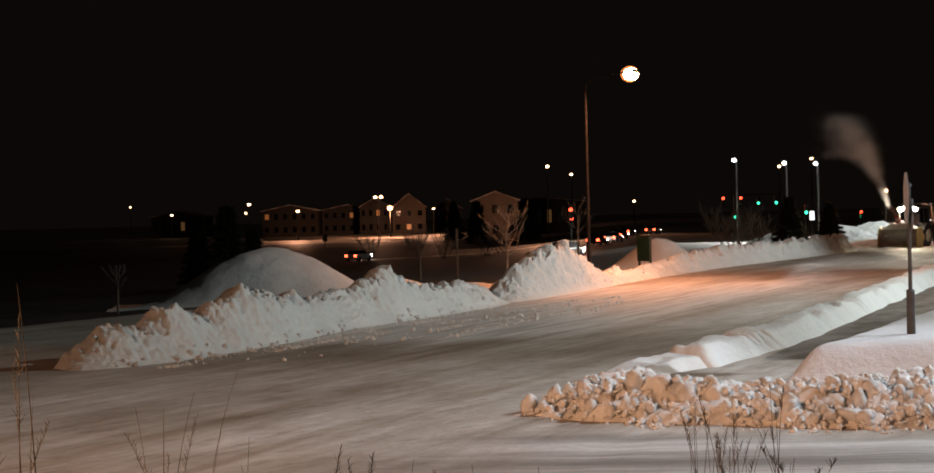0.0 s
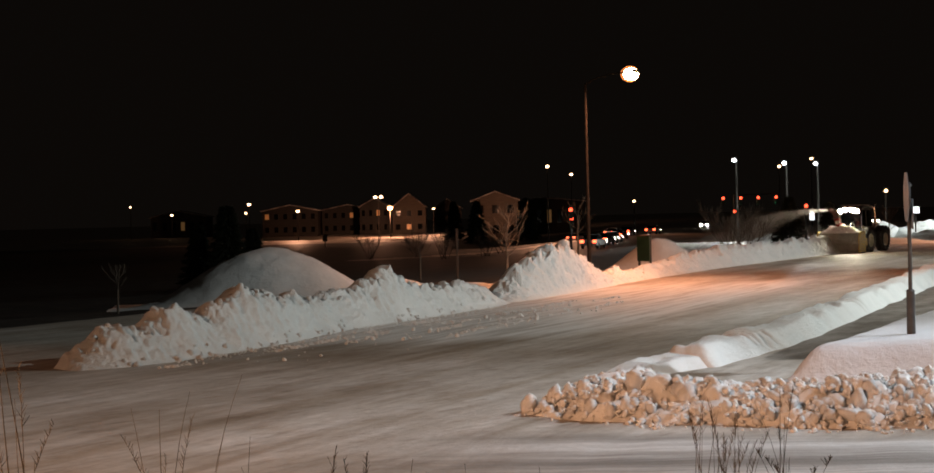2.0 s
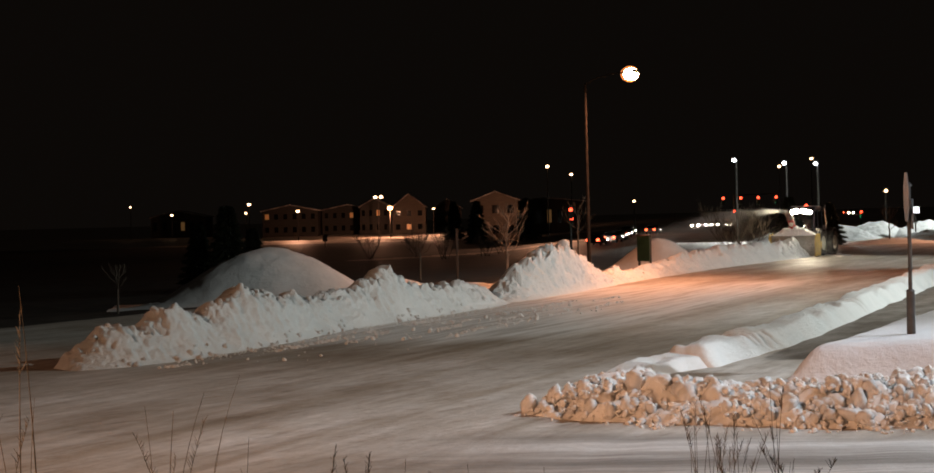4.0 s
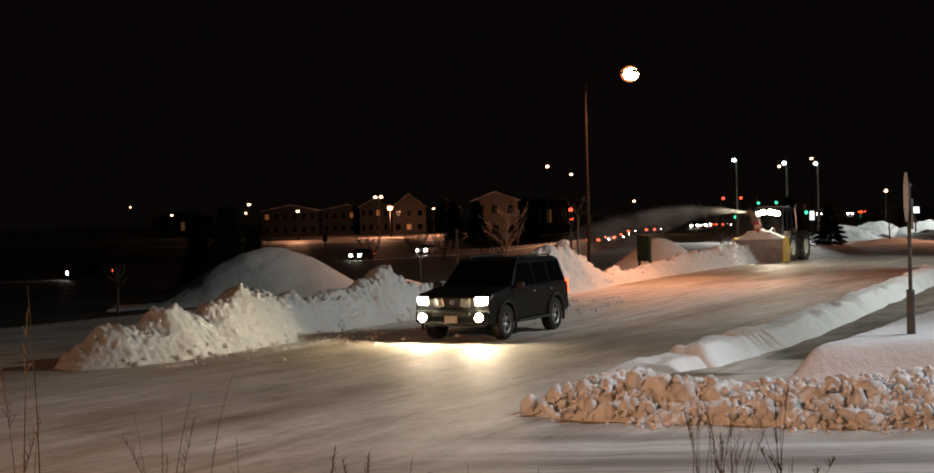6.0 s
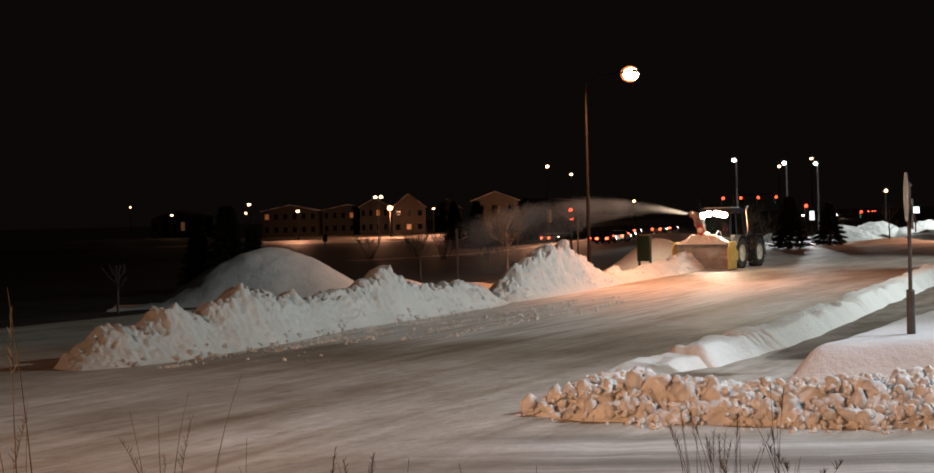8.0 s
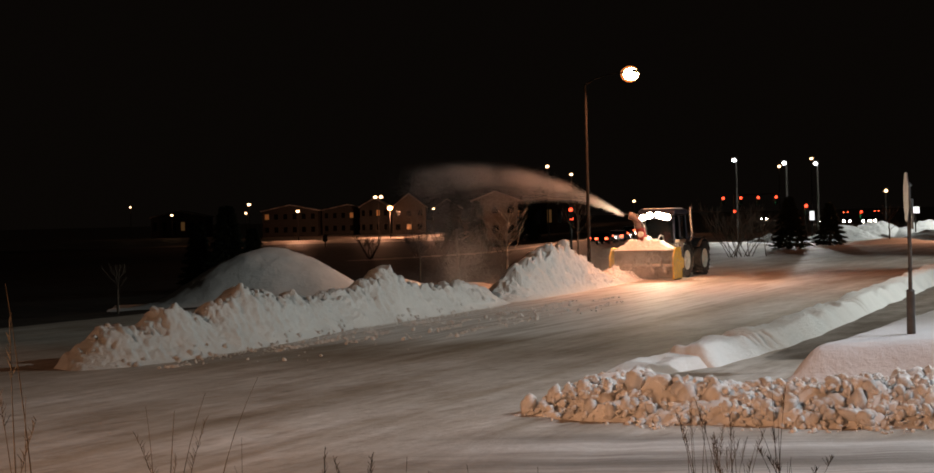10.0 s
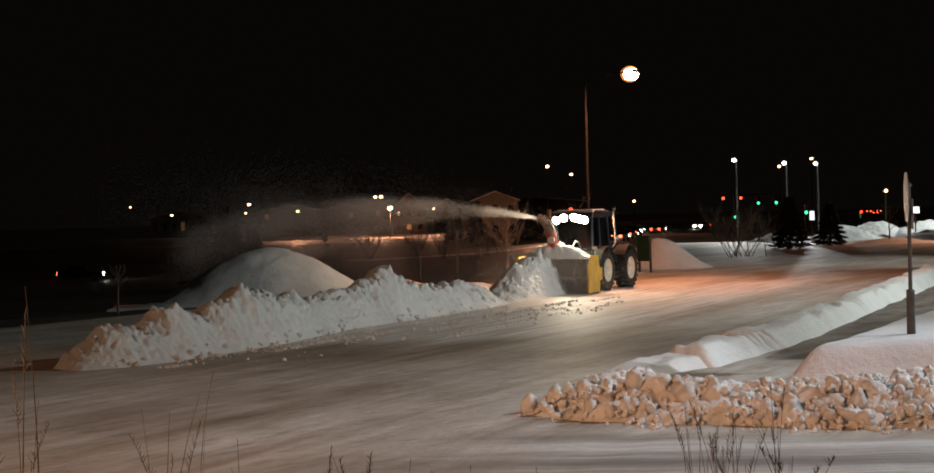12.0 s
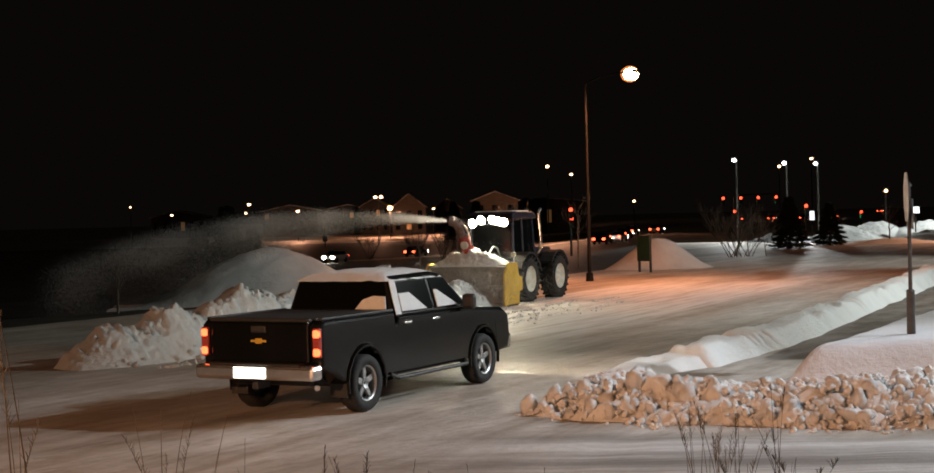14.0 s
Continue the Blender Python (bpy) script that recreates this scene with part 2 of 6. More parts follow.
def bank_point(u, v):
    """u metres along the bank's foot, v from 0 at the foot over the crest at 0.45 to 1 at the far edge."""
    p = foot(u)
    across = (foot(u + 0.8) - foot(u - 0.8)).normalized()
    out = Vector((-across.y, across.x, 0))
    h = lerp_table(RIDGE, u)
    f, b = min(1.0, v / 0.45), max(0.0, (v - 0.45) / 0.55)
    rise = (0.35 * f + 0.65 * float(step(0.0, 1.0, f))) * (1 - float(step(0.08, 1.0, b)))
    q = p + out * (0.95 * f + (0.6 + 1.0 * h) * b)
    body = min(1.0, rise * 3.0) * min(1.0, 0.3 + h) * (1.0 + 0.7 * float(step(20.0, 24.0, u)))
    # torn blocks along the crest
    near = float(step(0.35, 0.95, f)) * (1 - float(step(0.05, 0.45, b)))
    jag = 0.09 * noise.cell(Vector((u * 2.3, v * 5, 1))) + 0.07 * noise.cell(Vector((u * 5.7 + v * 2, v * 7, 4))) + 0.05 * noise.cell(Vector((u * 11.0, v * 13, 9))) + 0.10 * noise.noise(Vector((u * 1.7, 2, 6)))
    # broken face: facets, runnels down the slope, crumbs
    facet = 0.018 * noise.cell(Vector((u * 2.9 + v, v * 6.5, 2))) + 0.018 * noise.cell(Vector((u * 6.3 - v * 2, v * 14, 5)))
    runnel = 0.07 * noise.noise(Vector((u * 1.1, v * 1.6, 3))) + 0.022 * noise.noise(Vector((u * 6.5, v * 4.0, 8)))
    at = Vector((q.x, q.y, h * rise))
    crumb = 0.028 * noise.noise(at * 4.5) + 0.028 * noise.noise(at * 9.5) + 0.024 * noise.noise(at * 22)
    q -= out * (facet + runnel + crumb) * body
    z = h * rise + near * jag * min(1.0, 0.15 + 0.85 * h) * (1.0 + 0.6 * float(step(20.0, 24.0, u))) + (0.6 * crumb + 0.3 * facet) * body
    return Vector((q.x, q.y, z - 0.05))


def bank_mesh(name, ua, ub, step_u=0.06, cols=64):
    rows = max(3, int((ub - ua) / step_u) + 1)
    pts = np.zeros((rows, cols, 3))
    for i in range(rows):
        u = ua + (ub - ua) * i / (rows - 1)
        for j in range(cols):
            pts[i, j] = bank_point(u, (j / (cols - 1)) ** 1.2)
    return grid_mesh(name, pts, rows, cols, SNOW)


tagged(new("snow_bank", bank_mesh("snow_bank", 0.0, 19.6, 0.048, 80)), "long rough ploughed bank of white snow beside the lane", "snow bank")
LOOSE = []
U0, U1, NSEG = 19.6, 73.1, 58
for k in range(NSEG):
    a = U0 + (U1 - U0) * k / NSEG
    ob = new("snow_bank_section", bank_mesh("snow_bank_section", a, a + (U1 - U0) / NSEG + 0.02, 0.05 if a < 34 else 0.08, 64 if a < 34 else 44))
    tagged(ob, "section of ploughed snow bank that the blower clears away", "snow bank", "sections of the snow bank")
    LOOSE.append((a, ob))


def heap(name, at, radii, height, mat, label, seed, turn=0, n=70, power=1.0, rough=0.12, category="snow heap"):
    pts = np.zeros((n, n, 3))
    m = pose(*at, 0, 0, turn)
    for i in range(n):
        for j in range(n):
            x, y = 2 * i / (n - 1) - 1, 2 * j / (n - 1) - 1
            r = math.hypot(x, y)
            r *= 1 + 0.12 * noise.noise(Vector((x * 1.5, y * 1.5, seed)))
            k = (0.5 + 0.5 * math.cos(math.pi * min(1.0, r))) ** power
            q = Vector((x * radii[0], y * radii[1], 0))
            z = height * k + rough * k ** 0.4 * lumps(q * 0.8, seed) if k > 0 else -0.06
            pts[i, j] = m @ Vector((q.x, q.y, z - 0.04))
    ob = new(name, grid_mesh(name, pts, n, n, mat))
    return tagged(ob, label, category)


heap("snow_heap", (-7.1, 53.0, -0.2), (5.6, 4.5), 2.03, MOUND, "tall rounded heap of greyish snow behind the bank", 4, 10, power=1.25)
heap("snow_heap", (9.3, 72.5, -0.1), (3.6, 2.8), 1.6, MOUND, "smooth heap of snow beside the green sign, lit orange", 6, 0, power=1.35, rough=0.12)


# ---- shapes ----
def part(name, bm, mat, parent=None, label="", smooth=False, at=None):
    ob = new(name, mesh_of(name, bm, mat, smooth))
    if parent:
        ob.parent = parent
    if at is not None:
        ob.matrix_basis = at
    if label:
        tagged(ob, label)
    return ob


def root(name, m, label, category, group=""):
    ob = new(name)
    ob.empty_display_size = 0.2
    ob.matrix_basis = m
    return tagged(ob, label, category, group)


def bm_box(size, at=(0, 0, 0), bev=0.0, seg=2, turn=(0, 0, 0), bm=None):
    bm = bm or bmesh.new()
    made = bmesh.ops.create_cube(bm, size=1.0)["verts"]
    bmesh.ops.scale(bm, vec=size, verts=made)
    if bev:
        edges = list({e for v in made for e in v.link_edges})
        res = bmesh.ops.bevel(bm, geom=edges, offset=bev, segments=seg, affect="EDGES", profile=0.5)
        made = list({v for f in res["faces"] for v in f.verts} | {v for v in made if v.is_valid})
    bmesh.ops.transform(bm, matrix=pose(*at, *turn), verts=made)
    return bm


def bm_tube(a, b, ra, rb=None, seg=12, bm=None, caps=True):
    """A tapered round bar from a to b."""
    bm = bm or bmesh.new()
    a, b = Vector(a), Vector(b)
    rb = ra if rb is None else rb
    made = bmesh.ops.create_cone(bm, cap_ends=caps, segments=seg, radius1=ra, radius2=max(rb, 1e-4), depth=(b - a).length)["verts"]
    q = (b - a).to_track_quat("Z", "Y").to_matrix().to_4x4()
    bmesh.ops.transform(bm, matrix=Matrix.Translation((a + b) / 2) @ q, verts=made)
    return bm


def bm_path(points, r, seg=8, bm=None):
    bm = bm or bmesh.new()
    for a, b in zip(points, points[1:]):
        bm_tube(a, b, r, r, seg, bm)
    return bm


def bm_prism(yz, half, bev=0.03, seg=2, taper=None, bm=None):
    """A side outline in (y, z), as wide as 2 * half, its edges rounded; taper(y, z) scales the width."""
    bm = bm or bmesh.new()
    rings = []
    for s in (-1, 1):
        rings.append([bm.verts.new((s * half * (taper(y, z) if taper else 1), y, z)) for y, z in yz])
    left = bm.faces.new(rings[0])
    right = bm.faces.new(list(reversed(rings[1])))
    n = len(yz)
    for i in range(n):
        j = (i + 1) % n
        bm.faces.new((rings[0][j], rings[0][i], rings[1][i], rings[1][j]))
    bmesh.ops.recalc_face_normals(bm, faces=bm.faces)
    if bev:
        edges = list(left.edges) + list(right.edges)
        bmesh.ops.bevel(bm, geom=edges, offset=bev, segments=seg, affect="EDGES", profile=0.5)
    return bm


def bm_lathe(profile, seg=24, bm=None, axis_x=True):
    """Rings of (radius, offset) turned round the x axis (or z)."""
    bm = bm or bmesh.new()
    rings = []
    for r, o in profile:
        ring = []
        for k in range(seg):
            a = 2 * math.pi * k / seg
            c, s = r * math.cos(a), r * math.sin(a)
            ring.append(bm.verts.new((o, c, s) if axis_x else (c, s, o)))
        rings.append(ring)
    for ra, rb in zip(rings, rings[1:]):
        for k in range(seg):
            bm.faces.new((ra[k], ra[(k + 1) % seg], rb[(k + 1) % seg], rb[k]))
    bmesh.ops.recalc_face_normals(bm, faces=bm.faces)
    return bm


def arch(y, z, r, a0=180, a1=0, n=9):
    """Points of a wheel arch from rear to front, over the wheel."""
    return [(y + r * math.cos(radians(a0 + (a1 - a0) * k / (n - 1))), z + r * math.sin(radians(a0 + (a1 - a0) * k / (n - 1)))) for k in range(n)]


def car_paint(name, colour, rough=0.28, gloss=0.14):
    m, nodes, links, bsdf = material(name)
    n = noise_node(nodes, links, 1.6, 4)
    r = ramp(nodes, links, n.outputs["Fac"], [(0.35, colour), (0.7, tuple(c * 1.7 for c in colour))])
    links.new(r.outputs[0], bsdf.inputs["Base Color"])
    bsdf.inputs["Roughness"].default_value = rough
    bsdf.inputs["Specular IOR Level"].default_value = gloss
    return m


PAINT_BLACK = car_paint("black_car_paint", (0.004, 0.0039, 0.0037), 0.2, 0.24)
PAINT_GREY = car_paint("dark_grey_car_paint", (0.008, 0.009, 0.010))
PAINT_BLUE = varied("dark_blue_tractor_paint", (0.005, 0.008, 0.020), (0.010, 0.014, 0.03), 3.0, (0.3, 0.55), 0.1, 0.004)
RUBBER = varied("tyre_rubber", (0.008, 0.008, 0.008), (0.02, 0.019, 0.018), 6.0, (0.7, 0.95), 0.4, 0.006)
PLASTIC = varied("black_plastic", (0.012, 0.012, 0.012), (0.025, 0.024, 0.023), 5.0, (0.5, 0.7), 0.2, 0.003)
CHROME = varied("chrome", (0.62, 0.61, 0.59), (0.75, 0.74, 0.72), 4.0, (0.17, 0.26), 0.0, 0.001, metal=0.9)
ALLOY = varied("wheel_alloy", (0.35, 0.35, 0.35), (0.5, 0.5, 0.49), 4.0, (0.3, 0.5), 0.1, 0.002, metal=0.8)
CREAM = varied("cream_wheel_paint", (0.55, 0.53, 0.45), (0.72, 0.70, 0.62), 3.0, (0.45, 0.7), 0.2, 0.004)
YELLOW = varied("yellow_steel", (0.50, 0.31, 0.03), (0.66, 0.43, 0.06), 2.0, (0.4, 0.7), 0.2, 0.005)
RED = varied("red_steel", (0.30, 0.035, 0.03), (0.45, 0.06, 0.045), 4.0, (0.4, 0.7), 0.2, 0.004)
DUSTED = varied("snow_dusted_steel", (0.16, 0.15, 0.13), (0.34, 0.32, 0.29), 2.2, (0.6, 0.9), 0.4, 0.01)
CAKED = varied("snow_caked_red_steel", (0.12, 0.06, 0.05), (0.26, 0.19, 0.165), 5.0, (0.6, 0.9), 0.4, 0.01)
STEEL = varied("galvanised_steel", (0.20, 0.20, 0.20), (0.34, 0.34, 0.34), 4.0, (0.4, 0.65), 0.2, 0.004, metal=0.5)
DARKSTEEL = varied("dark_bronze_steel", (0.016, 0.014, 0.012), (0.035, 0.03, 0.025), 3.0, (0.45, 0.7), 0.2, 0.004)
CARGLASS, gn, gl, gb = material("car_glass")
gb.inputs["Base Color"].default_value = (0.004, 0.0045, 0.005, 1)
gb.inputs["Roughness"].default_value = 0.12
gb.inputs["Specular IOR Level"].default_value = 0.07
HEADLIGHT = glow("headlight_glow", (1.0, 0.84, 0.54), 950)
LOWBEAM = glow("low_beam_glow", (1.0, 0.90, 0.70), 520)
FOGLIGHT = glow("fog_light_glow", (1.0, 0.88, 0.62), 550)
WORKLIGHT = glow("work_light_glow", (1.0, 0.90, 0.66), 520)
TAILLIGHT = glow("tail_light_glow", (1.0, 0.12, 0.04), 4.5)
# emission in place of the light that falls on the plate
PLATE_GLOW = glow("glowing_plate", (1.0, 0.95, 0.80), 5.0)
INDICATOR = glow("amber_marker", (1.0, 0.55, 0.12), 3.0)


def road_wheel(parent, at, r, w, rim_mat, spokes=6, name="wheel"):
    hub = new(name)
    hub.parent = parent
    hub.matrix_basis = pose(*at)
    out = 1 if at[0] > 0 else -1
    rr = r * 0.62
    tyre = bm_lathe([(rr, -w / 2 + 0.02), (r * 0.93, -w / 2), (r, -w / 2 + 0.05), (r, w / 2 - 0.05), (r * 0.93, w / 2), (rr, w / 2 - 0.02), (rr - 0.02, 0), (rr, -w / 2 + 0.02)], 28)
    part("tyre", tyre, RUBBER, hub, smooth=True)
    bm = bm_lathe([(0.02, out * (w / 2 - 0.07)), (rr * 0.3, out * (w / 2 - 0.05)), (rr * 0.34, out * (w / 2 - 0.10))], 20)
    for k in range(spokes):
        a = 2 * math.pi * k / spokes
        bm_box((0.04, 0.085, rr * 0.75), (out * (w / 2 - 0.08), -math.sin(a) * rr * 0.6, math.cos(a) * rr * 0.6), 0.012, 1, (math.degrees(a), 0, 0), bm)
    bm_lathe([(rr * 0.9, out * (w / 2 - 0.12)), (rr * 0.92, out * (w / 2 - 0.03)), (rr, out * (w / 2 - 0.015)), (rr, out * (w / 2 - 0.1))], 28, bm)
    part("rim", bm, rim_mat, hub, smooth=False)
    part("brake_disc", bm_lathe([(0.02, 0), (rr * 0.95, 0)], 20), PLASTIC, hub)
    return hub


def panel_quad(pts, thick, parent, name, mat, label=""):
    """A pane from four corners, of a small thickness along its normal."""
    bm = bmesh.new()
    vs = [bm.verts.new(p) for p in pts]
    f = bm.faces.new(vs)
    bm.normal_update()
    n = f.normal.copy()
    res = bmesh.ops.extrude_face_region(bm, geom=[f])
    bmesh.ops.translate(bm, vec=n * thick, verts=[g for g in res["geom"] if isinstance(g, bmesh.types.BMVert)])
    bmesh.ops.recalc_face_normals(bm, faces=bm.faces)
    return part(name, bm, mat, parent, label)


# ---- vehicles: forward is +y, the base lies under the middle on the ground ----
def build_suv():
    car = root("suv", pose(0, 0, 0), "dark grey boxy sport utility vehicle with lit headlights and fog lights", "car")
    fw, rw, wr, hw = 1.42, -1.42, 0.385, 0.90
    low = [(-2.28, 0.55), (-2.3, 0.95), (-2.24, 1.12), (1.02, 1.16), (1.25, 1.15), (2.1, 1.05), (2.25, 0.94), (2.28, 0.6), (2.2, 0.42), (fw + 0.46, 0.36)]
    low += list(reversed(arch(fw, wr, 0.46))) + list(reversed(arch(rw, wr, 0.46))) + [(-2.2, 0.42)]
    part("body", bm_prism(low, hw, 0.05, 2), PAINT_GREY, car, smooth=False)
    tap = lambda y, z: 0.985 - 0.21 * max(0, z - 1.1) / 0.65
    part("cabin", bm_prism([(-2.22, 1.09), (-2.12, 1.66), (-1.9, 1.74), (-0.2, 1.77), (0.35, 1.72), (1.1, 1.09)], hw, 0.05, 2, tap), PAINT_GREY, car)
    for s in (-1, 1):
        def sx(z):
            return s * (hw * (0.985 - 0.21 * max(0, z - 1.1) / 0.65) + 0.004)
        for name, ya, yb, yc, yd in (("front_window", 0.9, 0.42, -0.28, -0.28), ("rear_door_window", -0.36, -0.36, -1.15, -1.15), ("quarter_window", -1.23, -1.23, -2.02, -2.08)):
            za, zb = 1.14, 1.62
            panel_quad([(sx(za), ya, za), (sx(zb), yb, zb), (sx(zb), yc, zb), (sx(za), yd, za)], 0.006, car, name, CARGLASS)
        m = part("mirror", bm_box((0.2, 0.12, 0.17), (s * 1.03, 0.92, 1.16), 0.04), PLASTIC, car)
        for y in (0.05, -0.95):
            part("door_handle", bm_box((0.03, 0.16, 0.035), (s * 0.935, y - 0.15, 1.0), 0.01), CHROME, car)
        part("running_board", bm_box((0.14, 1.85, 0.06), (s * 0.93, 0, 0.38), 0.02), PLASTIC, car)
        part("roof_rail", bm_path([(s * 0.60, 0.1, 1.74), (s * 0.60, 0.0, 1.79), (s * 0.60, -1.7, 1.78), (s * 0.60, -1.85, 1.72)], 0.016), PLASTIC, car)
        lamp = part("headlight", bm_box((0.30, 0.05, 0.2), (0, 0, 0), 0.03), CHROME, car, "chrome headlight housing", at=pose(s * 0.70, 2.25, 0.90, -5, 0, -s * 12))
        part("lens", bm_box((0.27, 0.02, 0.16), (0, 0.03, 0), 0.008), HEADLIGHT, lamp, "glowing lens")
        fog = part("fog_light", bm_lathe([(0.0, 0.0), (0.09, 0.0), (0.1, 0.03)], 16), CHROME, car, at=pose(s * 0.68, 2.335, 0.54, 0, 0, 90))
        part("lens", bm_lathe([(0.0, 0.012), (0.07, 0.012), (0.08, 0.0)], 16), FOGLIGHT, fog, "glowing lens")
        part("tail_light", bm_box((0.14, 0.06, 0.34), (s * 0.84, -2.27, 1.0), 0.02), TAILLIGHT, car, "red glowing tail light")
        for y, nm in ((fw, "front_wheel"), (rw, "rear_wheel")):
            road_wheel(car, (s * 0.80, y, wr), wr, 0.25, ALLOY, 6, nm)
            bm = bmesh.new()
            pts = arch(y, wr, 0.47, 200, -20, 12)
            bm_path([(s * 0.925, a, b) for a, b in pts], 0.035, 6, bm)
            part("wheel_arch_trim", bm, PLASTIC, car)
    panel_quad([(-0.80, 1.10, 1.12), (0.80, 1.10, 1.12), (0.70, 0.40, 1.69), (-0.70, 0.40, 1.69)], 0.012, car, "windshield", CARGLASS)
    panel_quad([(0.74, -2.235, 1.15), (-0.74, -2.235, 1.15), (-0.68, -2.14, 1.6), (0.68, -2.14, 1.6)], 0.012, car, "rear_window", CARGLASS)
    grille = part("grille", bm_box((0.86, 0.05, 0.24), (0, 2.25, 0.86), 0.03), PLASTIC, car)
    for s in (-1, 1):
        part("chrome_bar", bm_box((0.17, 0.05, 0.2), (s * 0.28, 2.27, 0.86), 0.03, 2, (0, s * 14, 0)), CHROME, grille, "chrome grille bar")
    part("badge", bm_lathe([(0.0, 0.02), (0.055, 0.02), (0.065, 0.0)], 18), CHROME, grille, at=pose(0, 2.285, 0.87, 0, 0, 90))
    part("front_bumper", bm_box((1.78, 0.18, 0.3), (0, 2.24, 0.55), 0.07), PAINT_GREY, car)
    part("air_intake", bm_box((0.9, 0.04, 0.1), (0, 2.325, 0.62), 0.015), PLASTIC, car)
    part("licence_plate", bm_box((0.31, 0.02, 0.16), (0, 2.34, 0.50), 0.006, 1), CREAM, car, "pale plate with no legible marks")
    part("rear_bumper", bm_box((1.78, 0.2, 0.28), (0, -2.27, 0.58), 0.07), PAINT_GREY, car)
    part("underbody", bm_box((1.5, 4.2, 0.2), (0, 0, 0.42), 0.05), PLASTIC, car)
    return car


def build_pickup():
    car = root("pickup_truck", pose(0, 0, 0), "black pickup truck with snowy roof and red tail lights", "pickup truck")
    fw, rw, wr, hw = 1.84, -1.80, 0.405, 1.0
    low = [(-2.93, 0.72), (-2.95, 1.30), (-2.86, 1.36), (-0.98, 1.36), (-0.94, 1.2), (-0.92, 1.2), (-0.9, 1.3), (1.35, 1.28), (2.55, 1.2), (2.78, 1.08), (2.84, 0.7), (2.75, 0.5), (fw + 0.5, 0.46)]
    low += list(reversed(arch(fw, wr + 0.03, 0.5))) + [(fw - 0.55, 0.42), (rw + 0.55, 0.42)] + list(reversed(arch(rw, wr + 0.03, 0.5))) + [(-2.6, 0.6)]
    body = part("body", bm_prism(low, hw * 0.99, 0.06, 3), PAINT_BLACK, car)
    for s in (-1, 1):
        part("bed_rail", bm_box((0.07, 1.9, 0.04), (s * 0.93, -1.92, 1.375), 0.015), PLASTIC, car)
    part("tailgate", bm_box((1.62, 0.05, 0.56), (0, -2.955, 1.06), 0.03), PAINT_BLACK, car)
    part("tailgate_top", bm_box((1.66, 0.09, 0.05), (0, -2.94, 1.365), 0.02), PLASTIC, car)
    part("tailgate_handle", bm_box((0.26, 0.03, 0.1), (0, -2.985, 1.24), 0.02), PLASTIC, car)
    bm = bm_box((0.26, 0.018, 0.035), (0, -2.99, 1.08), 0.006)
    bm_box((0.11, 0.02, 0.075), (0, -2.99, 1.08), 0.008, bm=bm)
    part("emblem", bm, YELLOW, car, "small gold emblem")
    part("bed_floor", bm_box((1.7, 1.85, 0.03), (0, -1.92, 1.372), 0.008), PLASTIC, car, "dark bed cover")
    tap = lambda y, z: 0.955 - 0.20 * max(0, z - 1.28) / 0.6
    part("cab", bm_prism([(-0.93, 1.25), (-0.84, 1.80), (-0.7, 1.86), (0.55, 1.88), (0.85, 1.83), (1.5, 1.25)], hw, 0.055, 2, tap), PAINT_BLACK, car)
    bm = bmesh.new()
    bmesh.ops.create_grid(bm, x_segments=30, y_segments=34, size=1)
    for v in bm.verts:
        e = max(abs(v.co.x) ** 4, abs(v.co.y) ** 4)
        edge = 1 - 0.05 * noise.noise(v.co * 3)
        v.co = Vector((v.co.x * 0.80 * edge, -0.03 + v.co.y * 0.84 * edge, 1.865 + 0.085 * (1 - e) - 0.075 * e + 0.02 * noise.noise(v.co * 4)))
    part("roof_snow", bm, SNOW, car, "layer of snow on the roof", smooth=True)
    part("bonnet_snow", bm_box((1.5, 0.75, 0.05), (0, 1.72, 1.29), 0.022), SNOW, car, "snow along the windshield foot", smooth=True)
    panel_quad([(0.84, -0.945, 1.32), (-0.84, -0.945, 1.32), (-0.73, -0.86, 1.79), (0.73, -0.86, 1.79)], 0.012, car, "rear_window", CARGLASS)
    bm = bmesh.new()
    vs = [bm.verts.new(p) for p in ((0.84, -0.966, 1.315), (0.25, -0.966, 1.315), (0.42, -0.93, 1.52), (0.60, -0.92, 1.58), (0.80, -0.92, 1.57))]
    bm.faces.new(vs)
    res = bmesh.ops.extrude_face_region(bm, geom=list(bm.faces))
    bmesh.ops.translate(bm, vec=(0, -0.025, 0), verts=[g for g in res["geom"] if isinstance(g, bmesh.types.BMVert)])
    bmesh.ops.recalc_face_normals(bm, faces=bm.faces)
    part("rear_window_snow", bm, SNOW, car, "snow clinging to the rear window")
    panel_quad([(-0.84, 1.49, 1.29), (0.84, 1.49, 1.29), (0.74, 0.9, 1.80), (-0.74, 0.9, 1.80)], 0.012, car, "windshield", CARGLASS)
    for s in (-1, 1):
        def sx(z):
            return s * (hw * (0.955 - 0.20 * max(0, z - 1.28) / 0.6) + 0.004)
        for name, ya, yb, yc, yd in (("front_window", 1.25, 0.82, 0.36, 0.36), ("rear_door_window", 0.26, 0.26, -0.62, -0.72)):
            za, zb = 1.34, 1.77
            panel_quad([(sx(za), ya, za), (sx(zb), yb, zb), (sx(zb), yc, zb), (sx(za), yd, za)], 0.006, car, name, CARGLASS)
            if s > 0:
                zt = 1.60
                panel_quad([(sx(za) + 0.008, yc + (ya - yc) * 0.75, za), (sx(zt) + 0.008, yc + (yb - yc) * 0.3, zt), (sx(zt) + 0.008, yd + 0.05, zt), (sx(za) + 0.008, yd + 0.02, za)],
                           0.014, car, "side_window_snow", SNOW, "snow frozen onto the side glass")
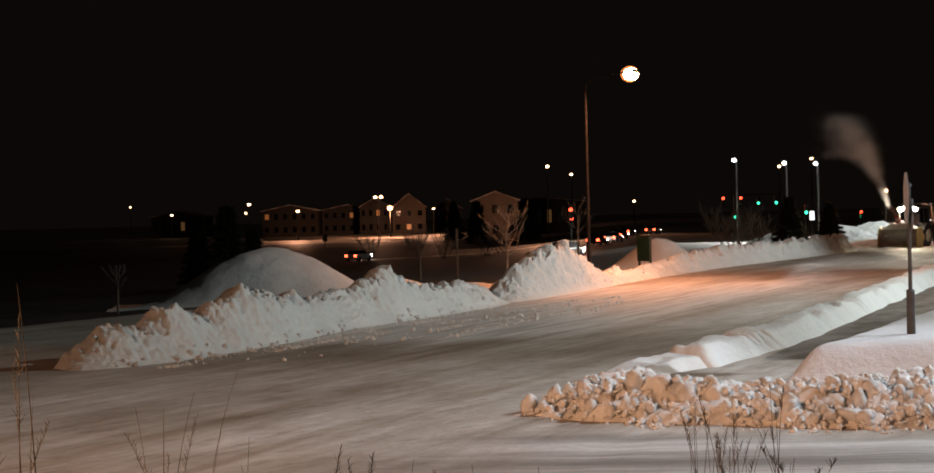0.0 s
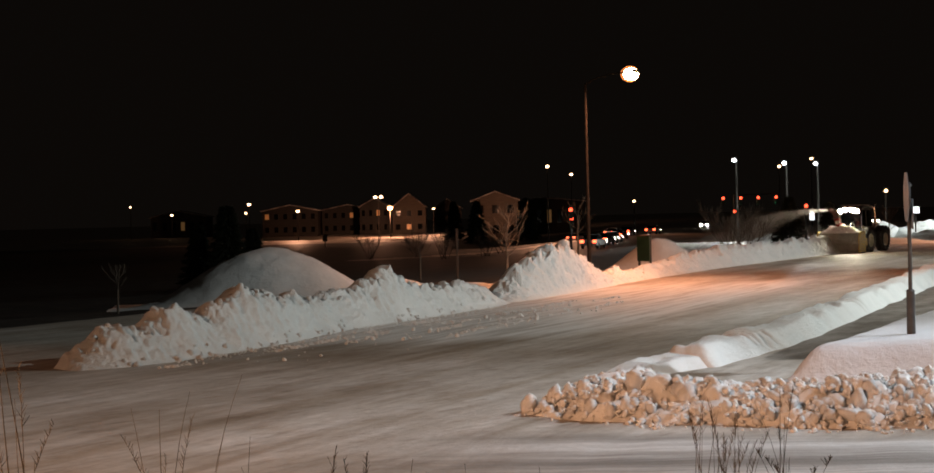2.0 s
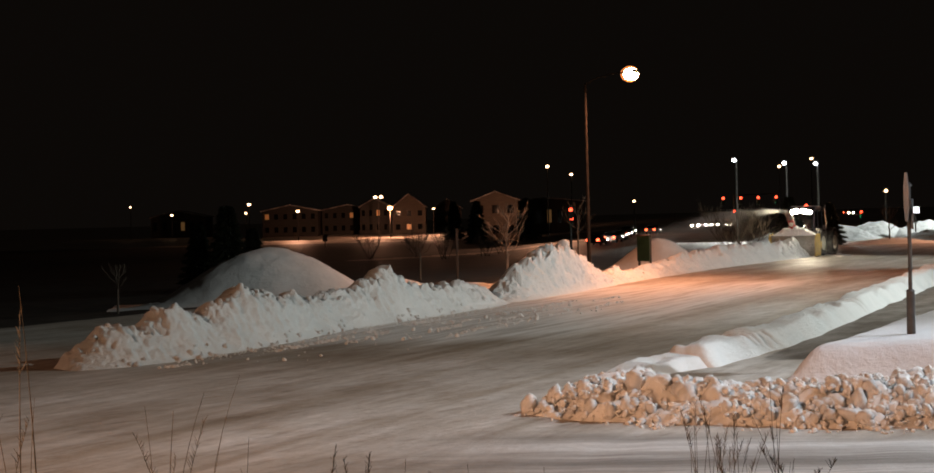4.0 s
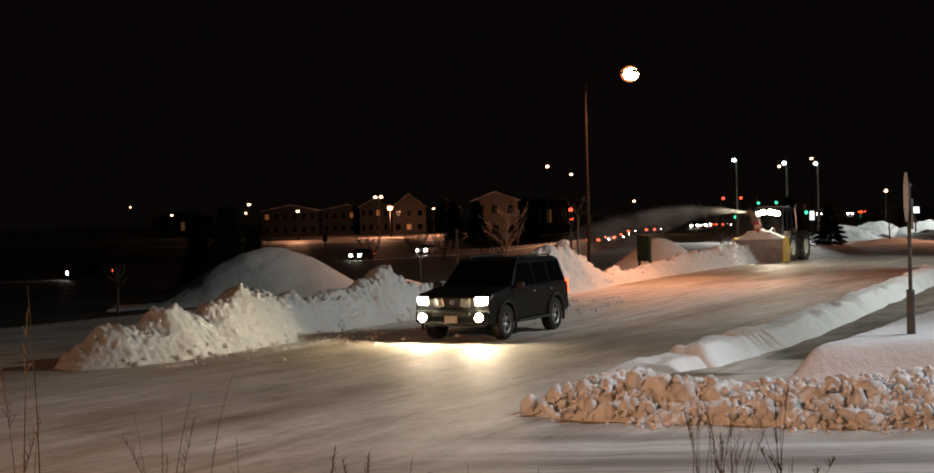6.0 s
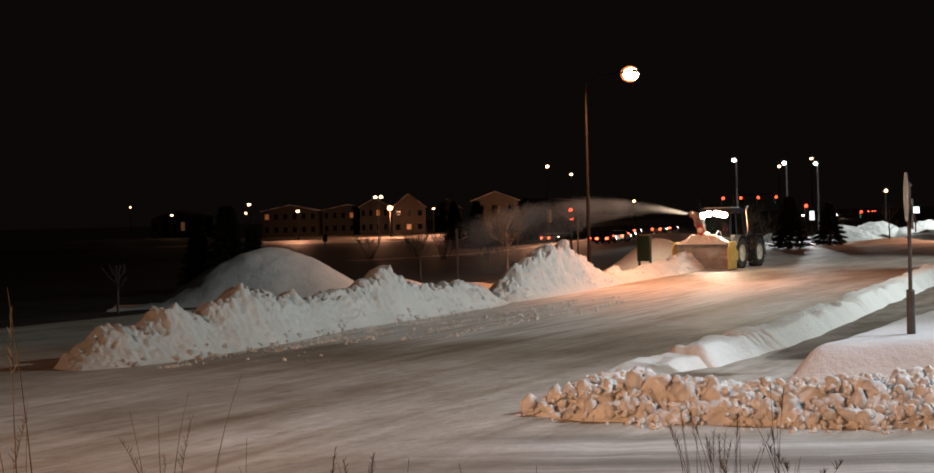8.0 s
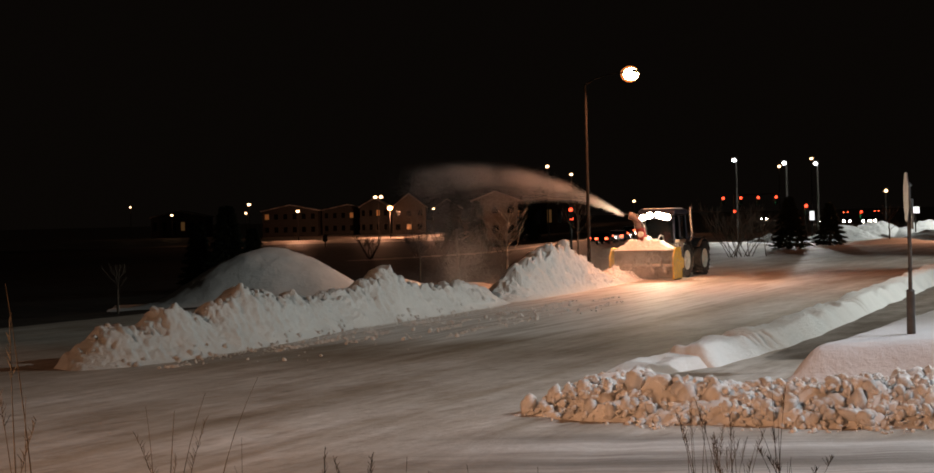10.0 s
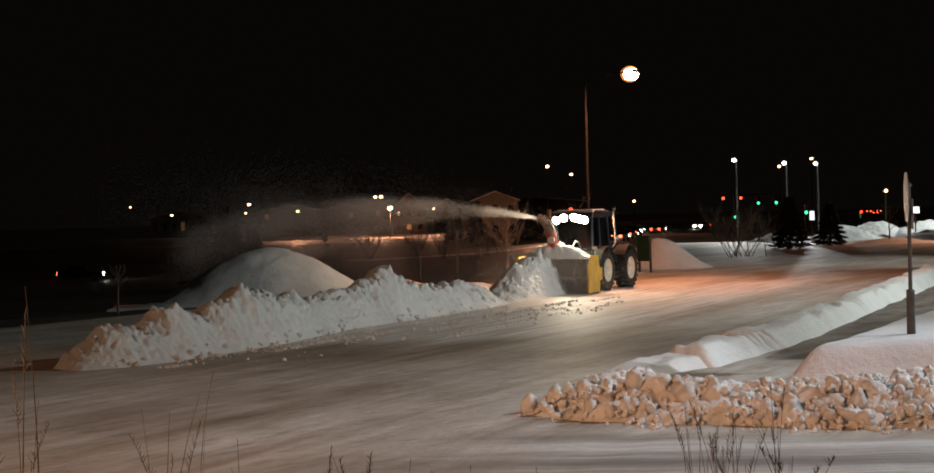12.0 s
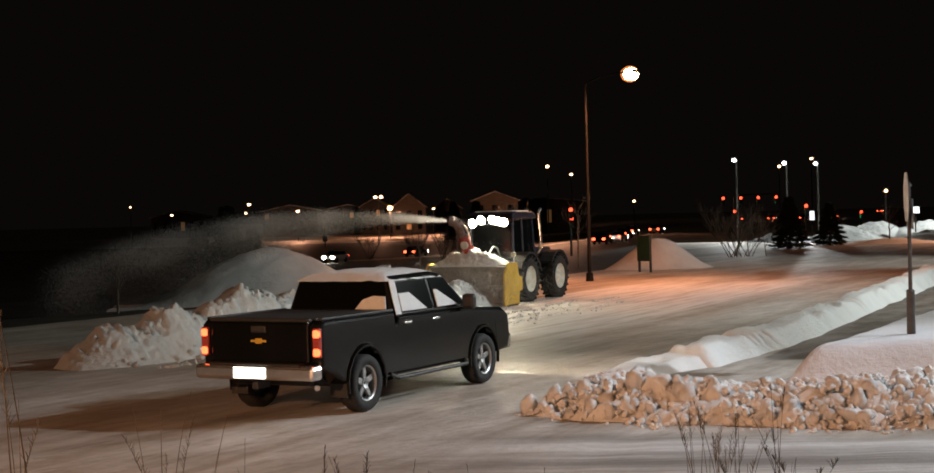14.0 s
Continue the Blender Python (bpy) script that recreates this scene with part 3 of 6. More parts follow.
        if s > 0:
            panel_quad([(sx(1.30) + 0.006, -0.74, 1.30), (sx(1.80) + 0.006, -0.66, 1.80), (sx(1.80) + 0.006, -0.82, 1.80), (sx(1.30) + 0.006, -0.90, 1.30)], 0.012, car, "pillar_snow", SNOW, "snow frozen onto the rear pillar")
        part("mirror", bm_box((0.22, 0.14, 0.24), (s * 1.12, 1.12, 1.38), 0.05), PLASTIC, car)
        for y in (0.25, -0.62):
            part("door_handle", bm_box((0.03, 0.2, 0.04), (s * 1.0, y, 1.18), 0.012), CHROME, car)
        part("side_step", bm_path([(s * 1.0, 1.2, 0.46), (s * 1.06, 1.1, 0.40), (s * 1.06, -1.05, 0.40), (s * 1.0, -1.15, 0.46)], 0.03, 8), CHROME if s < 0 else PLASTIC, car, "side step tube")
        tl = part("tail_light", bm_box((0.12, 0.07, 0.40), (s * 0.925, -2.945, 1.06), 0.02), RED, car, "dark red tail light housing")
        for z in (1.185, 0.935):
            part("lens", bm_box((0.115, 0.05, 0.12), (s * 0.928, -2.965, z), 0.03), TAILLIGHT, tl, "glowing red lens")
        part("lens", bm_box((0.10, 0.05, 0.07), (s * 0.928, -2.962, 1.06), 0.015), RED, tl, "dull red reflector")
        lamp = part("headlight", bm_box((0.42, 0.06, 0.26), (0, 0, 0), 0.03), CHROME, car, at=pose(s * 0.73, 2.76, 0.98, -6, 0, -s * 10))
        part("lens", bm_box((0.36, 0.02, 0.18), (0, 0.035, 0), 0.008), LOWBEAM, lamp, "glowing lens")
        part("marker_lamp", bm_box((0.03, 0.14, 0.2), (s * 0.955, 2.62, 1.0), 0.01), INDICATOR, car, "amber marker lamp")
        part("mud_flap", bm_box((0.28, 0.02, 0.3), (s * 0.84, rw - 0.5, 0.40), 0.006), PLASTIC, car)
        for y, nm in ((fw, "front_wheel"), (rw, "rear_wheel")):
            road_wheel(car, (s * 0.88, y, wr), wr, 0.27, ALLOY, 5, nm)
            bm = bmesh.new()
            bm_path([(s * 0.995, a, b) for a, b in arch(y, wr + 0.03, 0.505, 195, -15, 12)], 0.025, 6, bm)
            part("wheel_arch_trim", bm, PAINT_BLACK, car)
    bumper = part("rear_bumper", bm_box((1.96, 0.26, 0.2), (0, -3.02, 0.66), 0.05), CHROME, car, "chrome rear bumper")
    part("bumper_step", bm_box((1.5, 0.24, 0.03), (0, -3.02, 0.772), 0.01), PLASTIC, bumper)
    # plate widened and glowing by itself, for the bright light on it
    part("licence_plate", bm_box((0.52, 0.02, 0.15), (-0.05, -3.158, 0.66), 0.006, 1), PLATE_GLOW, bumper, "plate with the light on it put in as glow, no legible marks")
    part("tow_hitch", bm_box((0.1, 0.3, 0.1), (0, -2.95, 0.48), 0.015), PLASTIC, car)
    part("exhaust_pipe", bm_tube((0.62, -2.5, 0.45), (0.78, -2.75, 0.43), 0.04), CHROME, car)
    part("front_bumper", bm_box((1.94, 0.25, 0.28), (0, 2.82, 0.62), 0.07), CHROME, car)
    part("grille", bm_box((1.0, 0.06, 0.34), (0, 2.8, 0.98), 0.03), CHROME, car)
    part("underbody", bm_box((1.4, 5.2, 0.22), (0, -0.1, 0.55), 0.05), PLASTIC, car)
    part("rear_axle", bm_tube((-0.8, rw, wr), (0.8, rw, wr), 0.07), PLASTIC, car)
    return car


CHUTE_TOP = Vector((0.62, 2.25, 2.6))


def tractor_wheel(parent, at, r, w, name):
    hub = new(name)
    hub.parent = parent
    hub.matrix_basis = pose(*at)
    out = 1 if at[0] > 0 else -1
    rr = r * 0.56
    bm = bm_lathe([(rr, -w / 2 + 0.04), (r * 0.85, -w / 2), (r * 0.93, -w / 2 + 0.05), (r * 0.95, 0), (r * 0.93, w / 2 - 0.05), (r * 0.85, w / 2), (rr, w / 2 - 0.04), (rr, -w / 2 + 0.04)], 32)
    part("tyre", bm, RUBBER, hub, smooth=True)
    bm = bmesh.new()
    for k in range(20):
        for s in (-1, 1):
            a = 2 * math.pi * (k + (0.25 if s > 0 else -0.25)) / 20
            m = pose(0, 0, 0, math.degrees(a)) @ pose(s * w * 0.25, 0, r * 0.955, 0, 0, s * 35)
            made = bmesh.ops.create_cube(bm, size=1.0)["verts"]
            bmesh.ops.transform(bm, matrix=m @ Matrix.Diagonal((w * 0.56, 0.055, 0.085, 1)), verts=made)
    part("tread", bm, RUBBER, hub, "chevron tread lugs")
    o = out * (w / 2 - 0.03)
    bm = bm_lathe([(rr, o), (rr * 0.97, o - out * 0.02), (rr * 0.9, o - out * 0.09), (rr * 0.6, o - out * 0.13), (rr * 0.35, o - out * 0.10), (rr * 0.3, o - out * 0.03), (0.01, o - out * 0.02)], 28)
    part("rim", bm, CREAM, hub, "cream painted rim", smooth=True)
    return hub


def build_tractor():
    """Base under the front axle's middle; blower ahead (+y), engine behind."""
    tr = root("tractor", pose(0, 0, 0), "dark blue tractor with bright cab lights pushing a yellow snow blower", "tractor")
    r, w = 0.72, 0.5
    for y, nm in ((0.0, "front_wheel"), (-2.45, "rear_wheel")):
        for s in (-1, 1):
            tractor_wheel(tr, (s * 0.92, y, r), r, w, nm)
    part("front_axle", bm_tube((-0.75, 0, r), (0.75, 0, r), 0.13), DARKSTEEL, tr)
    part("rear_axle", bm_tube((-0.75, -2.45, r), (0.75, -2.45, r), 0.13), DARKSTEEL, tr)
    part("chassis", bm_box((0.75, 3.6, 0.45), (0, -1.1, 0.85), 0.06), PAINT_BLUE, tr)
    part("engine_hood", bm_prism([(-3.3, 0.95), (-3.35, 1.55), (-3.2, 1.68), (-1.4, 1.75), (-1.4, 0.95)], 0.48, 0.07, 3), PAINT_BLUE, tr)
    part("hood_grille", bm_box((0.7, 0.03, 0.5), (0, -3.36, 1.28), 0.03), PLASTIC, tr)
    part("cab_floor", bm_box((1.45, 1.75, 0.35), (0, -0.45, 1.22), 0.06), PAINT_BLUE, tr)
    for s in (-1, 1):
        part("fender", bm_prism([(a, b) for a, b in arch(0, r, 0.86, 165, 25, 9)] + [(a, b) for a, b in arch(0, r, 0.80, 25, 165, 9)], 0.24, 0.0), RUBBER, tr, at=pose(s * 0.92, 0, 0))
        part("rear_fender", bm_prism([(a, b) for a, b in arch(-2.45, r, 0.86, 155, 35, 9)] + [(a, b) for a, b in arch(-2.45, r, 0.80, 35, 155, 9)], 0.22, 0.0), RUBBER, tr, at=pose(s * 0.92, 0, 0))
        for ya, yb in ((0.42, 0.33), (-1.28, -1.2), (-0.35, -0.35)):
            part("cab_pillar", bm_tube((s * 0.73, ya, 1.36), (s * 0.68, yb, 2.62), 0.045, 0.04, 8), PAINT_BLUE, tr)
        panel_quad([(s * 0.725, 0.38, 1.42), (s * 0.68, 0.3, 2.58), (s * 0.68, -0.31, 2.58), (s * 0.725, -0.31, 1.42)], 0.01, tr, "side_window", CARGLASS)
        panel_quad([(s * 0.725, -0.39, 1.42), (s * 0.68, -0.39, 2.58), (s * 0.68, -1.16, 2.58), (s * 0.725, -1.22, 1.42)], 0.01, tr, "door_window", CARGLASS)
        part("step", bm_box((0.22, 0.4, 0.05), (s * 0.72, -1.1, 0.62), 0.012), DARKSTEEL, tr)
    panel_quad([(-0.68, 0.43, 1.42), (0.68, 0.43, 1.42), (0.63, 0.33, 2.52), (-0.63, 0.33, 2.52)], 0.01, tr, "windshield", CARGLASS)
    panel_quad([(0.68, -1.27, 1.72), (-0.68, -1.27, 1.72), (-0.63, -1.2, 2.52), (0.63, -1.2, 2.52)], 0.01, tr, "rear_window", CARGLASS)
    part("cab_roof", bm_prism([(-1.38, 2.62), (-1.36, 2.75), (-1.1, 2.84), (0.2, 2.86), (0.48, 2.78), (0.52, 2.62)], 0.80, 0.06, 3), PAINT_BLUE, tr)
    part("roof_snow", bm_box((1.3, 1.3, 0.04), (0, -0.42, 2.865), 0.018), SNOW, tr, "thin snow on the cab roof")
    for x, z in ((0.54, 2.52), (0.24, 2.61), (-0.14, 2.62), (-0.34, 2.57), (-0.53, 2.53)):
        lamp = part("work_light", bm_tube((0, -0.05, 0), (0, 0.05, 0), 0.11, 0.135, 18), PLASTIC, tr, at=pose(x, 0.62, z, -16))
        part("lens", bm_tube((0, 0.05, 0), (0, 0.07, 0), 0.13, 0.11, 18), WORKLIGHT, lamp, "glowing work light lens")
    # added plate that keeps the work lights off the windshield
    part("added_light_baffle", bm_box((1.6, 0.22, 0.025), (0, 0.54, 2.465), 0.008, 1), PAINT_BLUE, tr)
    part("exhaust_stack", bm_path([(-0.60, -1.4, 1.45), (-0.80, -1.38, 1.52), (-0.90, -1.38, 1.66), (-0.92, -1.38, 1.85), (-0.85, -1.38, 2.75), (-0.86, -1.42, 2.86), (-0.88, -1.5, 2.92)], 0.055, 12), CHROME, tr, "polished upright exhaust stack")
    part("steering_wheel", bm_tube((0, 0.05, 1.75), (0, 0.12, 1.8), 0.18, 0.18, 16), PLASTIC, tr)
    part("seat", bm_box((0.5, 0.5, 0.9), (0, -0.65, 1.75), 0.12), PLASTIC, tr)
    # blower
    bw, y0, y1 = 1.3, 1.35, 2.55
    bl = part("blower", bm_prism([(y0, 0.08), (y0, 0.95), (y0 + 0.25, 1.22), (y1 - 0.25, 1.25), (y1 - 0.25, 1.20), (y0 + 0.35, 1.12), (y0 + 0.2, 0.9), (y0 + 0.2, 0.16), (y1 - 0.3, 0.12), (y1 - 0.3, 0.06)], bw, 0.0), DUSTED, tr, "steel blower housing dusted with snow")
    part("intake_plate", bm_box((2 * bw - 0.04, 0.05, 1.1), (0, y1 - 0.42, 0.65), 0.012), DUSTED, bl)
    part("intake_lip", bm_box((2 * bw, 0.08, 0.07), (0, y1 - 0.26, 1.22), 0.02), DUSTED, bl)
    for s in (-1, 1):
        plate = [(y0 - 0.12, 0.45), (y0 - 0.12, 0.85), (y0 + 0.15, 0.90), (y0 + 0.25, 1.3), (y1 - 0.3, 1.3), (y1, 0.95), (y1, 0.03), (y0 + 0.15, 0.03), (y0 + 0.1, 0.42)]
        part("side_plate", bm_prism(plate, 0.035, 0.012, 1), YELLOW, bl, "yellow side plate", at=pose(s * (bw + 0.04), 0, 0))
        part("skid_shoe", bm_box((0.1, 0.7, 0.06), (s * (bw + 0.03), 1.95, 0.03), 0.015), DARKSTEEL, bl)
    bm = bm_tube((-bw, y1 - 0.28, 0.55), (bw, y1 - 0.28, 0.55), 0.09, 0.09, 14)
    for k in range(56):
        x = -bw + 0.05 + (2 * bw - 0.1) * k / 55
        a = (k * 0.55) * (1 if x < 0 else -1)
        bm_box((0.06, 0.03, 0.3), (x, y1 - 0.28 - math.sin(a) * 0.19, 0.55 + math.cos(a) * 0.19), 0, 1, (math.degrees(a), 0, 18), bm)
    part("auger", bm, DUSTED, bl)
    part("marker_post", bm_tube((-1.2, y0 + 0.1, 1.2), (-1.2, y0 + 0.1, 1.5), 0.025, 0.025, 8), STEEL, bl)
    part("marker_lamp", bm_box((0.16, 0.08, 0.12), (-1.2, y0 + 0.13, 1.54), 0.02), CREAM, bl)
    n = 60
    pts = np.zeros((n, n, 3))
    for i in range(n):
        for j in range(n):
            x, y = -1.34 + 2.68 * i / (n - 1), 1.36 + 1.05 * j / (n - 1)
            e = min(1, 4 * min(i, n - 1 - i) / (n - 1)) * min(1, 4 * min(j, n - 1 - j) / (n - 1))
            pts[i, j] = (x, y, 1.2 + e * (0.48 - 0.20 * abs(x) + 0.13 * lumps(Vector((x, y, 0)) * 2.2, 9) + 0.05 * noise.cell(Vector((x * 6, y * 6, 2))) + 0.04 * noise.cell(Vector((x * 13, y * 13, 5)))))
    ob = new("blower_snow", grid_mesh("blower_snow", pts, n, n, CHUNK))
    ob.parent = tr
    tagged(ob, "lumpy snow heaped on the blower")
    part("push_arm", bm_box((0.9, 1.0, 0.16), (0, 0.95, 0.75), 0.03), DARKSTEEL, tr)
    part("hydraulic_hose", bm_path([(-0.35, 0.5, 1.3), (-0.38, 0.85, 1.72), (-0.36, 1.1, 1.78), (-0.33, 1.35, 1.6), (-0.3, 1.45, 1.2)], 0.03, 8), STEEL, tr)
    part("lift_strut", bm_path([(-0.72, 0.55, 1.36), (-0.5, 1.2, 1.5), (-0.1, 1.7, 1.45)], 0.03, 8), DARKSTEEL, tr)
    # chute
    ch = part("chute", bm_tube((-0.05, 1.85, 1.1), (0.24, 2.1, 2.32), 0.24, 0.17, 16), RED, tr, "red steel discharge chute", smooth=False)
    part("chute_collar", bm_tube((0.0, 1.92, 1.40), (0.02, 1.93, 1.48), 0.27, 0.27, 16), DARKSTEEL, ch)
    part("emblem", bm_tube((0.11, 2.15, 1.85), (0.11, 2.24, 1.85), 0.12, 0.12, 16), CREAM, ch, "pale oval emblem")
    elbow = [(0.20, 2.07, 2.16), (0.235, 2.09, 2.30), (0.28, 2.12, 2.42), (0.35, 2.15, 2.52), (0.45, 2.19, 2.585), (0.58, 2.23, 2.61)]
    bm = bmesh.new()
    for k, (a, b) in enumerate(zip(elbow, elbow[1:])):
        bm_tube(a, b, 0.19 - 0.008 * k, 0.18 - 0.008 * k, 16, bm)
    part("deflector", bm, CAKED, ch, "snow-caked curved deflector hood")
    part("hood_flange", bm_tube((0.19, 2.06, 2.12), (0.205, 2.075, 2.19), 0.235, 0.235, 16), CAKED, ch)
    part("hood_cylinder", bm_tube((0.02, 2.16, 2.2), (0.30, 2.2, 2.68), 0.035, 0.03, 8), DARKSTEEL, ch)
    part("deflector_ram", bm_path([(-0.12, 2.1, 1.8), (-0.06, 2.15, 2.35), (0.18, 2.15, 2.62)], 0.03, 8), DARKSTEEL, ch)
    return tr


suv = build_suv()
pickup = build_pickup()
tractor = build_tractor()


# ---- the near side: kerb bank, lawn, windrow of chunks, sign, grass ----
def strip_bank(name, centre, half, height, mat, label, seed, step_u=0.09, cols=34, rough=0.06, flat=0.45, folds=(), wave=0.35):
    """A long low bank along a line; height and half width by distance tables."""
    at = [0.0]
    for (xa, ya), (xb, yb) in zip(centre, centre[1:]):
        at.append(at[-1] + math.hypot(xb - xa, yb - ya))
    rows = int(at[-1] / step_u)
    pts = np.zeros((rows, cols, 3))
    cx, cy = [c[0] for c in centre], [c[1] for c in centre]
    for i in range(rows):
        u = at[-1] * i / (rows - 1)
        p = Vector((np.interp(u, at, cx), np.interp(u, at, cy), 0))
        q = Vector((np.interp(u + 0.3, at, cx), np.interp(u + 0.3, at, cy), 0))
        o = Vector((np.interp(u - 0.3, at, cx), np.interp(u - 0.3, at, cy), 0))
        d = (q - o).normalized()
        n = Vector((d.y, -d.x, 0))
        end = max(0.0, min(1, u / 0.25, (at[-1] - u) / 0.25))
        for j in range(cols):
            v = 2 * j / (cols - 1) - 1
            k = float(1 - step(flat, 1.0, abs(v))) * end ** 0.5
            w = p + n * (v * half * (1 + 0.18 * noise.noise(Vector((u * 0.6, seed, v)))))
            z = lerp_table(height, u) * k * (1 + wave * noise.noise(Vector((u * 0.5, seed, 0))) - wave * max(0.0, noise.noise(Vector((u * 1.1 + v * 0.5, seed + 4, v)))) * 1.6) + rough * k ** 0.5 * lumps(w, seed)
            z -= sum(0.13 * k * math.exp(-((u - at_u - 0.4 * v + 0.1 * noise.noise(Vector((v * 2, at_u, 3)))) / 0.07) ** 2) for at_u in folds)
            pts[i, j] = (w.x, w.y, z - 0.05)
    ob = new(name, grid_mesh(name, pts, rows, cols, mat))
    return tagged(ob, label, "snow bank")


strip_bank("kerb_snow_bank", [(3.75, 25.9), (5.4, 29.0), (7.0, 32.1), (10.1, 39.1), (13.7, 47.2), (17.3, 55.7), (21.5, 64.5)], 0.72,
           [(0, 0.46), (3, 0.44), (7, 0.42), (15, 0.48), (45, 0.5)], SNOW, "smooth low snow bank along the kerb, creased across", 11, step_u=0.05, cols=44, rough=0.035, flat=0.3, folds=(2.5, 2.75, 3.1, 3.5, 13.0, 13.4), wave=0.25)
strip_bank("kerb_snow_shelf", [(2.3, 24.3), (3.1, 25.4), (4.0, 26.3)], 0.62, [(0, 0.14), (1.2, 0.24), (2.5, 0.28)], SNOW, "low rounded shelf of ploughed snow", 13, rough=0.06)


def build_lawn():
    nx, ny = 150, 170
    pts = np.zeros((ny, nx, 3))
    for i in range(ny):
        for j in range(nx):
            x, y = 4.3 + 24.5 * (j / (nx - 1)) ** 1.4, 21.8 + 41 * (i / (ny - 1)) ** 1.5
            wob = 0.12 * noise.noise(Vector((x * 0.7, y * 0.7, 5)))
            left = (x - 5.2) * 0.87 - (y - 23.9) * 0.492 if y < 32.4 else (x - 10.12) * 0.82 - (y - 32.4) * 0.573
            d = min(left + wob, (y - 23.1) * 1.2 + wob)
            h = float(step(-0.05, 0.6, d)) * (0.63 + 0.08 * float(step(0, 5, d)) + 0.05 * noise.noise(Vector((x * 0.3, y * 0.3, 2))))
            pts[i, j] = (x, y, h - 0.05 + 0.012 * noise.noise(Vector((x * 3, y * 3, 0))) * (h > 0.1))
    ob = new("snow_covered_lawn", grid_mesh("snow_covered_lawn", pts, ny, nx, LAWN))
    tagged(ob, "deep smooth snow over the lawn beside the walkway", "snow", kind="structure")


build_lawn()

# ridges of the windrow: line, half width, height
WINDROW = [([(1.2, 20.35), (1.7, 20.15), (2.4, 20.0), (3.1, 19.75), (4.4, 19.25), (5.6, 18.95), (8.0, 18.5), (11.0, 18.0)], 1.05, 0.40),
           ([(1.5, 21.2), (1.9, 21.9), (2.5, 22.0)], 0.75, 0.34),
           ([(5.2, 20.4), (6.0, 21.0), (7.0, 20.9), (11.0, 20.4)], 0.8, 0.30)]


def chunk_meshes(count):
    out = []
    for k in range(count):
        bm = bmesh.new()
        if k % 3 == 0:
            bmesh.ops.create_cube(bm, size=1.7)
            bmesh.ops.bevel(bm, geom=list(bm.edges), offset=0.3, segments=2, affect="EDGES")
        else:
            bmesh.ops.create_icosphere(bm, subdivisions=2, radius=1)
        for v in bm.verts:
            v.co *= 1 + 0.32 * noise.noise(v.co * 1.2 + Vector((k * 5, 0, 0)))
            v.co.z *= 0.8
        out.append(mesh_of("snow_chunk", bm, CHUNK, True))
    return out


CHUNKS = chunk_meshes(10)


def windrow_height(x, y):
    """Height of the windrow's body and how far across it is, 0 at the crest to 1 at the foot."""
    high, near = 0.0, 9.0
    for line, half, top in WINDROW:
        best = 9.0
        for (xa, ya), (xb, yb) in zip(line, line[1:]):
            f = max(0, min(1, ((x - xa) * (xb - xa) + (y - ya) * (yb - ya)) / ((xb - xa) ** 2 + (yb - ya) ** 2)))
            best = min(best, math.hypot(x - xa - f * (xb - xa), y - ya - f * (yb - ya)))
        v = best / (half * min(1.0, 0.5 + 0.4 * max(0.0, x - 0.9)))
        # a ledge half way down the side
        h = top * min(1.0, 0.45 + 0.45 * max(0.0, x - 0.9)) * float(0.5 * (1 - step(0.18, 0.52, v)) + 0.5 * (1 - step(0.68, 1.0, v)))
        if h > high or (high == 0 and v < near):
            high, near = max(h, high), min(v, near)
    return high, near


